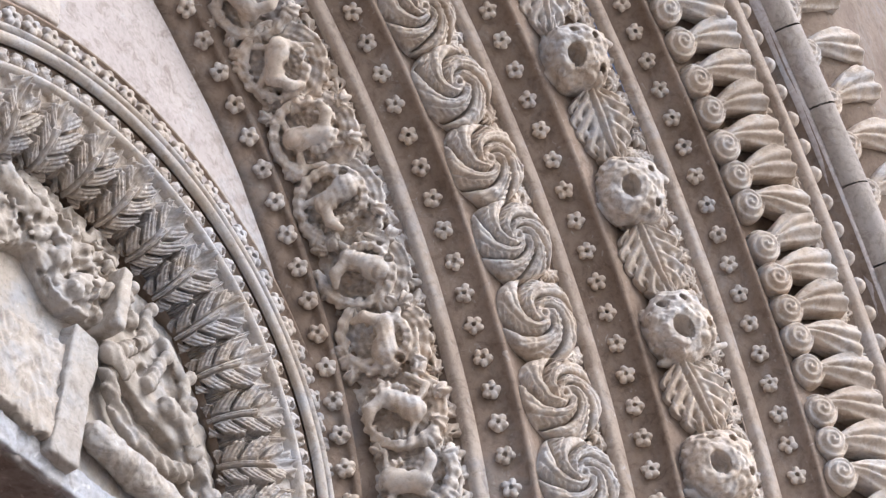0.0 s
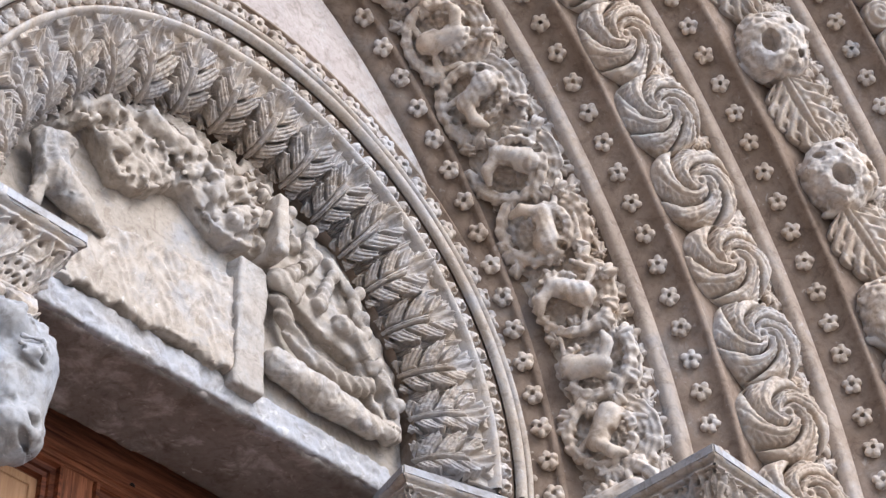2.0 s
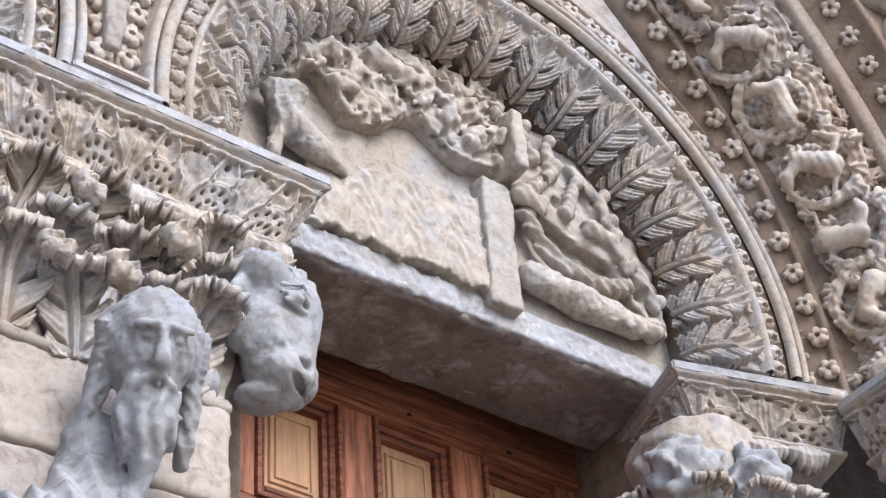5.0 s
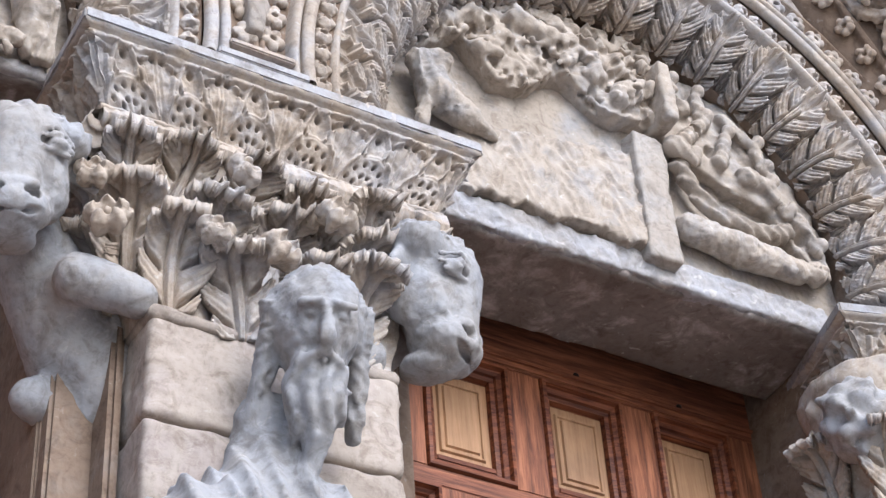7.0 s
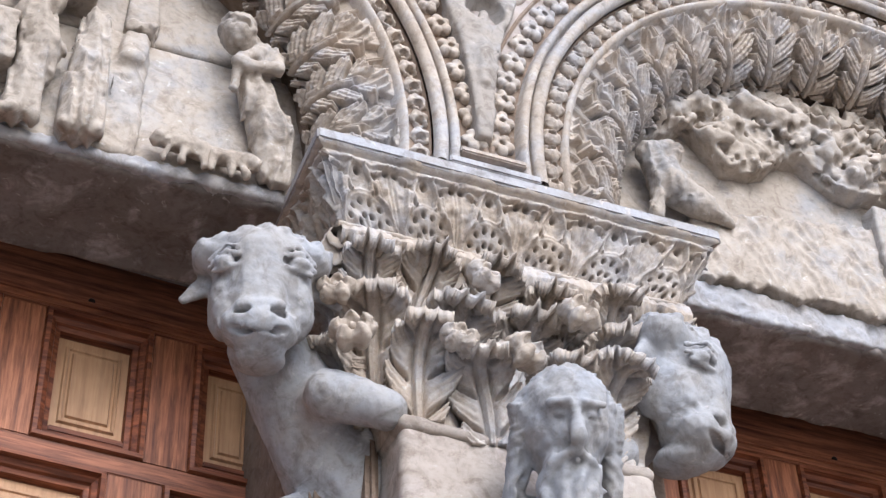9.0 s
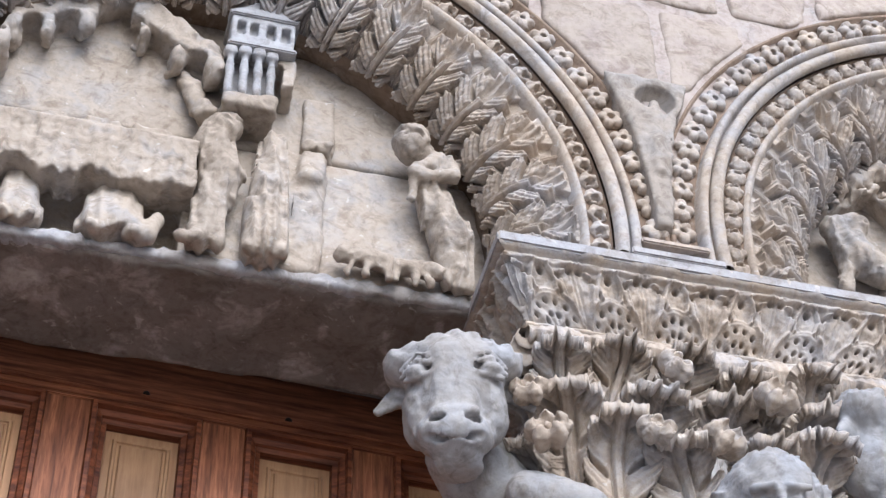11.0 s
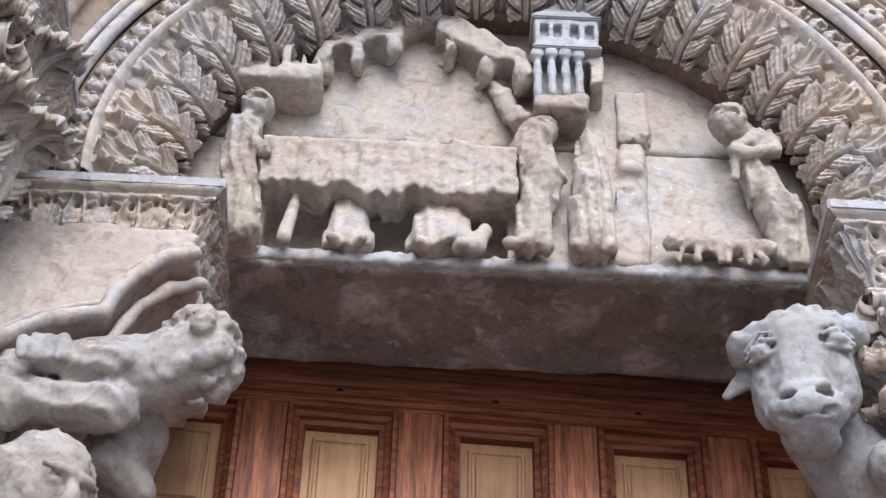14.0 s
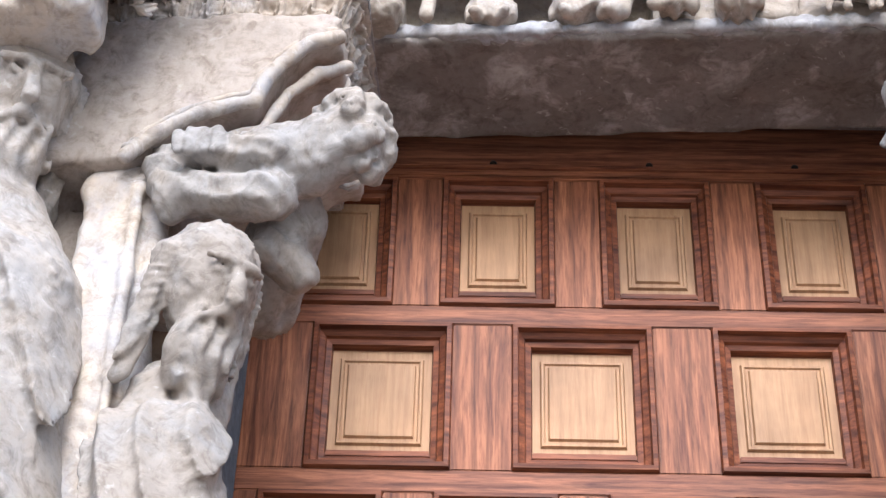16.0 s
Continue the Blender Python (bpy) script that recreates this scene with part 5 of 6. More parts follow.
def banquet():
    t = empty("tympanum", "pale stone tympanum with a worn banquet relief", "tympanum", "tympana")
    cx, cz = ARCHES[0]
    slab_fn = half_disc(cx, cz, 0.885, 5.19, 5.672, -0.006, 0.16, "lower_slab", 1, 0.014, ((-0.40, 5.20), (0.25, 5.40)))
    part("lower_slab", slab_fn, M_TYMP, t)
    part("upper_slab", half_disc(cx, cz, 0.885, 5.684, 6.3, 0.0, 0.06, "upper_slab", 2), M_TYMP, t)
    # table: cloth in pleats, slanting top, dark hollow below with legs and robe hems
    def table(x, y, z):
        low = 5.385 + 0.022 * vnoise(x * 16, 0 * x, 0 * x, 2) + 0.014 * vnoise(x * 50, 0 * x, 0 * x, 5)
        front = -0.105 + 0.010 * np.abs(np.sin(75 * x + 2 * vnoise(x * 7, 0 * x, 0 * x, 3))) * np.clip((5.57 - z) * 20, 0, 1)
        d = np.maximum(np.maximum(front - y, low - z), np.maximum(np.abs(x + 0.072) - 0.345, z - (5.560 + (y + 0.105) * 1.15)))
        for a, b, r in (((-0.03, -0.075, 5.60), (0.05, -0.055, 5.62), 0.012), ((0.10, -0.07, 5.61), (0.19, -0.045, 5.625), 0.011), ((-0.14, -0.05, 5.62), (-0.10, -0.05, 5.625), 0.012)):
            d = smin(d, cap(x, y, z, a, b, r), 0.01)
        return d * 0.8 + 0.004 * fbm(x, y, z, 30, 4) + 0.003 * fbm(x, y, z, 90, 4)
    part("table_relief", carve("table_relief", table, (-0.44, -0.14, 5.33), (0.30, 0.02, 5.70), 0.0068), M_TYMP, t)
    def legs(x, y, z):
        d = cap(x, y, z, (-0.335, -0.05, 5.22), (-0.315, -0.04, 5.40), 0.020, 0.013)
        for c, w in ((-0.17, 0.070), (0.075, 0.095)):
            hem = cap(x, y * 1.5, z, (c, 0.0, 5.44), (c, -0.03, 5.25), 0.6 * w, w) + 0.010 * np.abs(np.sin(75 * (x - c) * (1 + 1.5 * (5.44 - z)))) - 0.004
            d = smin(d, np.maximum(hem, 5.215 + 0.012 * np.cos(60 * x) - z), 0.006)
            for e in (-0.45, 0.45):
                d = smin(d, cap(x, y, z, (c + e * w, -0.05, 5.212), (c + e * w * 1.3, -0.075, 5.208), 0.018, 0.013), 0.006)
        d = smin(d, cap(x, y, z, (0.165, -0.05, 5.22), (0.19, -0.02, 5.32), 0.028, 0.02), 0.02)
        return d + 0.003 * fbm(x, y, z, 30, 6)
    part("table_support", carve("hems", legs, (-0.38, -0.11, 5.185), (0.24, 0.04, 5.43), 0.007), M_TYMP, t)
    part("servant_figure", relief_figure([((-0.475, -0.06, 5.63), (-0.475, -0.06, 5.46), 0.052, 0.048), ((-0.47, -0.06, 5.47), (-0.455, -0.05, 5.22), 0.050, 0.058), ((-0.47, -0.09, 5.60), (-0.41, -0.11, 5.49), 0.022, 0.02), ((-0.44, -0.08, 5.24), (-0.42, -0.09, 5.21), 0.03, 0.02)], (-0.445, -0.085, 5.705), 0.052, 0.006, (-0.57, -0.16, 5.18), (-0.36, 0.03, 5.78), 1), M_TYMP, t)
    part("leaning_figure", relief_figure([((0.325, -0.06, 5.665), (0.300, -0.05, 5.60), 0.050, 0.045), ((0.315, -0.06, 5.62), (0.345, -0.06, 5.49), 0.050, 0.056), ((0.345, -0.06, 5.49), (0.300, -0.05, 5.24), 0.056, 0.040), ((0.33, -0.07, 5.40), (0.345, -0.06, 5.23), 0.032, 0.026), ((0.29, -0.08, 5.215), (0.25, -0.08, 5.21), 0.02, 0.016)], (0.345, -0.075, 5.665), 0.048, 0.006, (0.22, -0.15, 5.18), (0.42, 0.03, 5.74), 2), M_TYMP, t)
    part("robed_figure", relief_figure([((0.482, -0.05, 5.65), (0.478, -0.05, 5.44), 0.042, 0.050), ((0.478, -0.05, 5.46), (0.468, -0.05, 5.25), 0.056, 0.066), ((0.44, -0.07, 5.23), (0.43, -0.08, 5.21), 0.024, 0.02), ((0.505, -0.07, 5.23), (0.505, -0.08, 5.21), 0.024, 0.02)], (0.478, -0.055, 5.645), 0.03, 0.009, (0.37, -0.14, 5.18), (0.59, 0.03, 5.70), 3), M_TYMP, t)
    def stub(x, y, z):
        d = box(x, y, z, (0.50, -0.030, 5.21), (0.632, 0.03, 5.69), 0.02)
        d = smin(d, box(x, y, z, (0.555, -0.055, 5.55), (0.625, 0.0, 5.67), 0.015), 0.02)
        d = np.maximum(d, -ell(x, y, z, (0.58, -0.09, 5.49), (0.06, 0.07, 0.035)))
        return d + 0.008 * fbm(x, y, z, 20, 8)
    part("broken_relief", carve("broken_relief", stub, (0.47, -0.13, 5.18), (0.68, 0.05, 5.73), 0.009), M_TYMP, t)
    part("pilaster_trace", plane_slab("pilaster_trace", (0.562, -0.022, 5.70), (0.655, 0.03, 5.93), 5), M_TYMP, t)
    part("broken_bracket", carve("broken_bracket", lambda x, y, z: box(x, y, z, (0.565, -0.06, 5.665), (0.645, 0.02, 5.715), 0.012) + 0.012 * fbm(x, y, z, 25, 3), (0.55, -0.08, 5.64), (0.67, 0.04, 5.74), 0.008), M_TYMP, t)
    # the small house with gable, row of windows and columns
    house = part("house_relief", carve("house_relief", lambda x, y, z: np.maximum(np.minimum(box(x, y, z, (0.325, -0.125, 5.985), (0.512, 0.02, 6.135), 0.006), np.maximum(box(x, y, z, (0.315, -0.13, 6.13), (0.522, 0.02, 6.215), 0.004), (z - 6.205) + np.abs(x - 0.418) * 0.62)), -np.minimum.reduce([box(x, y, z, (c - 0.012, -0.16, 6.035), (c + 0.012, -0.095, 6.10), 0.004) for c in (0.352, 0.392, 0.440, 0.484)])) + 0.003 * fbm(x, y, z, 30, 2), (0.30, -0.15, 5.96), (0.54, 0.04, 6.23), 0.0065), M_GREY, t)
    part("house_cornice", slab("house_cornice", (0.318, -0.135, 6.118), (0.518, 0.0, 6.132), bevel=0.004), M_GREY, house)
    part("house_cornice", slab("house_cornice", (0.318, -0.135, 5.978), (0.516, 0.0, 5.994), bevel=0.004), M_GREY, house)
    colm = carve("house_column", lambda x, y, z: smin(cap(x, y, z, (0, 0, 0.02), (0, 0, 0.19), 0.013, 0.011), box(x, y, z, (-0.019, -0.019, 0.185), (0.019, 0.019, 0.215), 0.005), 0.01) + 0.003 * fbm(x, y, z, 40, 2), (-0.03, -0.03, -0.005), (0.03, 0.03, 0.225), 0.006)
    for x, y in ((0.332, -0.105), (0.372, -0.11), (0.412, -0.11), (0.450, -0.105)):
        part("house_column", colm, M_GREY, house, m=Matrix.Translation((x, y, 5.765)))
    part("house_base", carve("house_base", lambda x, y, z: box(x, y, z, (0.315, -0.13, 5.715), (0.470, 0.02, 5.775), 0.012) + 0.010 * fbm(x, y, z, 22, 4), (0.29, -0.16, 5.69), (0.50, 0.04, 5.80), 0.008), M_TYMP, house)
    part("house_back", slab("house_back", (0.33, -0.06, 5.76), (0.45, 0.02, 5.98), bevel=0.004), M_GREY, house)
    part("house_wing", carve("house_wing", lambda x, y, z: np.maximum(box(x, y, z, (0.465, -0.10, 5.865), (0.520, 0.02, 5.985), 0.01), -box(x, y, z, (0.455, -0.14, 5.84), (0.485, 0.0, 5.96), 0.0)) + 0.006 * fbm(x, y, z, 25, 7), (0.44, -0.12, 5.85), (0.54, 0.04, 6.01), 0.007), M_TYMP, house)
    part("broken_spur", carve("broken_spur", lambda x, y, z: cap(x, y, z, (0.215, -0.01, 5.93), (0.285, -0.045, 5.73), 0.022, 0.034) + 0.014 * fbm(x, y, z, 22, 5), (0.17, -0.10, 5.67), (0.34, 0.03, 5.97), 0.008), M_TYMP, t)
    # broken arcade under the arch
    def arcade(x, y, z):
        rr = np.hypot(x - cx, z - cz)
        band = np.interp(x, [-0.30, -0.2, -0.1, 0.0, 0.1, 0.2, 0.31], [5.97, 6.04, 6.11, 6.14, 6.11, 6.04, 5.97])
        d = np.maximum(np.abs(z - band) - 0.055, np.maximum(-0.085 - y, np.abs(x - 0.01) - 0.30))
        for px, pz in ((-0.275, 5.93), (-0.18, 5.975), (-0.09, 6.03), (0.075, 6.02), (0.18, 5.935), (0.295, 5.91)):
            d = smin(d, ell(x, y, z, (px, -0.05, pz), (0.034, 0.05, 0.050)), 0.02)
        for px, pz, r in ((-0.228, 5.975, 0.033), (-0.135, 6.015, 0.036), (-0.01, 6.085, 0.046), (0.045, 6.06, 0.03), (0.13, 5.985, 0.040), (0.24, 5.945, 0.036), (0.02, 6.125, 0.03)):
            hole = np.maximum(np.maximum(np.hypot(x - px, z - pz) - r, -0.2 - y), y - 0.0)
            slot = np.maximum(np.maximum(np.abs(x - px) - r * 0.9, z - pz), np.maximum(pz - 0.09 - z, y))
            d = np.maximum(d, -np.minimum(hole, slot))
        return d * 0.8 + 0.008 * fbm(x, y, z, 26, 6)
    part("arcade_relief", carve("arcade_relief", arcade, (-0.33, -0.12, 5.86), (0.35, 0.03, 6.23), 0.0072), M_TYMP, t)
    def loggia(x, y, z):
        d = box(x, y, z, (-0.50, -0.13, 5.79), (-0.275, 0.02, 5.955), 0.015)
        for ax in (-0.405, -0.355, -0.305):
            d = np.maximum(d, -np.minimum(box(x, y, z, (ax - 0.017, -0.20, 5.85), (ax + 0.017, -0.085, 5.915), 0.004), np.maximum(np.hypot(x - ax, z - 5.915) - 0.017, y + 0.085)))
        d = smin(d, box(x, y, z, (-0.51, -0.14, 5.775), (-0.30, 0.02, 5.835), 0.012), 0.01)
        d = np.maximum(d, (x + z * 1.1 - 6.17))
        return d + 0.009 * fbm(x, y, z, 24, 9)
    part("loggia_relief", carve("loggia_relief", loggia, (-0.54, -0.18, 5.73), (-0.22, 0.04, 6.0), 0.0075), M_TYMP, t)
    part("old_man_figure", relief_figure([((0.955, -0.065, 5.665), (0.915, -0.07, 5.56), 0.045, 0.040), ((0.915, -0.06, 5.57), (0.985, -0.05, 5.38), 0.046, 0.062), ((0.985, -0.05, 5.38), (0.965, -0.05, 5.24), 0.045, 0.028), ((1.0, -0.05, 5.36), (1.01, -0.04, 5.24), 0.045, 0.03), ((0.98, -0.09, 5.65), (0.975, -0.12, 5.58), 0.022, 0.02), ((0.975, -0.12, 5.58), (0.875, -0.12, 5.565), 0.020, 0.018), ((0.93, -0.10, 5.66), (0.865, -0.12, 5.58), 0.020, 0.018), ((0.865, -0.11, 5.57), (0.862, -0.09, 5.49), 0.018, 0.010)], (0.862, -0.095, 5.715), 0.062, 0.008, (0.77, -0.19, 5.19), (1.10, 0.03, 5.80), 4), M_TYMP, t)
    for k, (x0, flip, sc) in enumerate(((0.745, 1, 1.0), (0.875, -1, 0.9))):
        def dp(x, z, y=-0.05, x0=x0, flip=flip, sc=sc):
            return (x0 + flip * x * sc, y, 5.20 + z * sc)
        part("dog_figure", relief_figure([(dp(-0.035, 0.072), dp(0.055, 0.066), 0.026 * sc, 0.028 * sc), (dp(-0.035, 0.05, -0.06), dp(-0.05, 0.0, -0.06), 0.013, 0.011), (dp(0.0, 0.05, -0.06), dp(0.0, 0.0, -0.06), 0.013, 0.011), (dp(0.055, 0.05, -0.06), dp(0.06, 0.0, -0.06), 0.014, 0.011), (dp(0.03, 0.10, -0.03), dp(0.075, 0.085, -0.03), 0.010, 0.008)], dp(-0.068, 0.060, -0.06), 0.026, 0.003, (x0 - 0.13, -0.11, 5.17), (x0 + 0.13, 0.02, 5.34), 6 + k, 0.0065), M_TYMP, t)


# ---- deathbed relief ----
def deathbed():
    t = empty("tympanum", "stone tympanum with a worn relief of a draped bed", "tympanum", "tympana")
    cx, cz = ARCHES[1]
    part("back_slab", half_disc(cx, cz, 0.885, 5.20, 6.3, 0.0, 0.06, "back_slab", 11), M_TYMP, t)
    def bed(x, y, z):
        u = np.clip((x - 2.30) / 0.62, 0, 1)
        top, lowz = 5.575 + 0.11 * u, 5.300 - 0.02 * u
        low2 = lowz + 0.014 * vnoise(x * 22, 0 * x, 0 * x, 4) + 0.010 * vnoise(x * 60, 0 * x, 0 * x, 6)
        hang = np.cos(2 * np.pi * x / 0.17)
        sway = 1.6 * vnoise(x * 9, z * 7, 0 * x, 21)
        pleat = 0.012 * np.abs(np.sin(40 * (z - lowz) + 2.6 * hang + sway)) * (0.4 + 0.6 * np.abs(np.sin(np.pi * x / 0.17))) + 0.005 * np.abs(np.sin(95 * x + 3 * z))
        d = np.maximum(np.maximum(low2 - z, z - top), np.maximum(-0.055 - 0.01 * u + 0.06 * (z - lowz) + pleat - y, np.abs(x - 2.61) - 0.325))
        return d * 0.75 + 0.003 * fbm(x, y, z, 28, 3)
    part("bed_drapery", carve("bed_drapery", bed, (2.26, -0.14, 5.25), (2.96, 0.03, 5.72), 0.0072), M_TYMP, t)
    part("bed_end", carve("bed_end", lambda x, y, z: np.maximum(box(x, y, z, (2.925, -0.066, 5.245), (3.045, 0.02, 5.765), 0.006), (z - 5.79) + 0.9 * np.maximum(x - 2.99, 0)) + 0.006 * fbm(x, y, z, 18, 5), (2.89, -0.23, 5.21), (3.08, 0.05, 5.80), 0.0085), M_BED, t, "smooth grey end of the bed")
    def crust(x, y, z):
        rr = np.hypot(x - cx, z - cz)
        lowb = np.interp(x, [2.05, 2.15, 2.30, 2.36, 2.42, 2.55, 2.62, 2.70, 2.80, 2.86, 2.95, 3.02], [5.70, 5.80, 5.90, 5.83, 5.755, 5.78, 5.86, 5.90, 5.80, 5.79, 5.80, 5.82])
        d = np.maximum(np.maximum(lowb - z, rr - 0.85), np.maximum(-0.075 - y, x - 3.05))
        for a, b, r in (((2.20, -0.07, 5.90), (2.33, -0.08, 6.0), 0.035), ((2.33, -0.08, 6.0), (2.45, -0.08, 5.93), 0.034), ((2.50, -0.08, 6.05), (2.66, -0.085, 6.0), 0.038), ((2.66, -0.08, 6.08), (2.80, -0.085, 5.93), 0.032), ((2.80, -0.08, 6.0), (2.97, -0.085, 6.04), 0.034), ((2.36, -0.075, 5.86), (2.44, -0.08, 5.96), 0.03), ((2.88, -0.08, 5.86), (2.98, -0.085, 5.95), 0.04)):
            d = smin(d, cap(x, y, z, a, b, r), 0.015)
        rd = random.Random(17)
        for _ in range(34):
            px, pz = rd.uniform(2.15, 3.0), rd.uniform(5.86, 6.10)
            d = smin(d, cap(x, y, z, (px, -0.085, pz), (px + rd.uniform(-0.09, 0.09), -0.092, pz + rd.uniform(-0.07, 0.07)), rd.uniform(0.012, 0.026), 0.012), 0.010)
        d = d + 0.006 * np.cos(70 * x + 5 * np.sin(31 * z)) * np.cos(62 * z + 4 * np.sin(27 * x)) + 0.009 * fbm(x, y, z, 20, 5)
        pits = vnoise(x * 46, y * 30, z * 46, 8)
        return d * 0.8 + 0.11 * np.clip(pits - 0.22, 0, 1) * (y < -0.035)
    part("leafy_canopy", carve("leafy_canopy", crust, (2.02, -0.20, 5.66), (3.10, 0.02, 6.18), 0.0072), M_TYMP, t)
    part("beast_figure", relief_figure([((2.20, -0.07, 5.60), (2.14, -0.07, 5.70), 0.055, 0.038), ((2.14, -0.07, 5.71), (2.21, -0.08, 5.745), 0.034, 0.026), ((2.20, -0.06, 5.60), (2.31, -0.06, 5.55), 0.058, 0.04), ((2.28, -0.06, 5.55), (2.40, -0.05, 5.52), 0.036, 0.018), ((2.17, -0.06, 5.58), (2.15, -0.06, 5.47), 0.03, 0.022)], (2.225, -0.08, 5.725), 0.034, 0.006, (2.05, -0.16, 5.42), (2.45, 0.03, 5.80), 9), M_TYMP, t)
    part("broken_strip", carve("broken_strip", lambda x, y, z: box(x, y, z, (3.015, -0.145, 5.79), (3.065, 0.0, 6.05), 0.012) + 0.006 * fbm(x, y, z, 22, 5), (2.99, -0.19, 5.77), (3.09, 0.02, 6.06), 0.008), M_TYMP, t)
    def souls(x, y, z):
        rr = np.hypot(x - cx, z - cz)
        d = np.maximum(np.maximum(rr - 0.85, -0.055 - y), np.maximum(3.04 - x, np.interp(x, [3.04, 3.15, 3.3, 3.45, 3.55, 3.66], [5.80, 5.72, 5.66, 5.62, 5.46, 5.40]) - z))
        d = d + 0.006 * np.cos(44 * x + 30 * z) * np.cos(50 * z - 14 * x) + 0.008 * fbm(x, y, z, 20, 2)
        for p, q, r in (((3.12, 5.78), (3.22, 5.90), 0.030), ((3.22, 5.90), (3.20, 6.0), 0.028), ((3.26, 5.74), (3.30, 5.86), 0.030), ((3.36, 5.72), (3.45, 5.70), 0.034), ((3.45, 5.70), (3.50, 5.60), 0.026), ((3.14, 5.93), (3.10, 6.02), 0.03), ((3.30, 5.95), (3.42, 5.86), 0.024), ((3.42, 5.86), (3.44, 5.76), 0.024), ((3.55, 5.60), (3.60, 5.48), 0.026), ((3.08, 5.74), (3.14, 5.70), 0.04)):
            d = smin(d, cap(x, y, z, (p[0], -0.072, p[1]), (q[0], -0.078, q[1]), r, r * 0.7) + 0.004 * np.cos(150 * (x + z)), 0.005)
            d = np.minimum(d, ell(x, y, z, (q[0] + 0.012, -0.088, q[1] + 0.030), (0.024, 0.024, 0.027)))
        for hx, hz in ((3.17, 5.84), (3.25, 5.95), (3.24, 5.80), (3.38, 5.76), (3.49, 5.65), (3.40, 5.92), (3.13, 5.97), (3.55, 5.53)):
            d = np.maximum(d, -ell(x, y, z, (hx, -0.07, hz), (0.020, 0.05, 0.026)))
        hole = np.minimum(cap(x, y, z, (3.325, -0.065, 5.90), (3.39, -0.065, 5.79), 0.022), np.minimum(cap(x, y, z, (3.10, -0.05, 5.70), (3.26, -0.05, 5.61), 0.026), cap(x, y, z, (3.26, -0.05, 5.61), (3.42, -0.05, 5.585), 0.028)))
        return np.maximum(d, -hole)
    part("soul_relief", carve("soul_relief", souls, (3.0, -0.19, 5.36), (3.66, 0.02, 6.10), 0.0085), M_TYMP, t)
    def swag(x, y, z):
        d = 9.0
        pts = [(3.10, 5.68), (3.14, 5.60), (3.22, 5.53), (3.33, 5.50), (3.44, 5.51), (3.50, 5.55)]
        for (xa, za), (xb, zb) in zip(pts, pts[1:]):
            d = np.minimum(d, cap(x, y, z, (xa, -0.05, za), (xb, -0.05, zb), 0.030))
        return d + 0.007 * np.cos(150 * (x * 0.6 + z)) + 0.006 * fbm(x, y, z, 30, 3)
    part("cloth_swag", carve("cloth_swag", swag, (3.04, -0.18, 5.44), (3.56, -0.03, 5.74), 0.008), M_TYMP, t)
    part("lying_figure", relief_figure([((3.10, -0.05, 5.42), (3.30, -0.05, 5.40), 0.048, 0.056), ((3.30, -0.05, 5.40), (3.52, -0.05, 5.39), 0.054, 0.040), ((3.42, -0.07, 5.42), (3.46, -0.09, 5.35), 0.022, 0.02)], (3.585, -0.06, 5.40), 0.045, 0.001, (3.03, -0.14, 5.32), (3.66, 0.03, 5.50), 12), M_TYMP, t)


banquet()
deathbed()


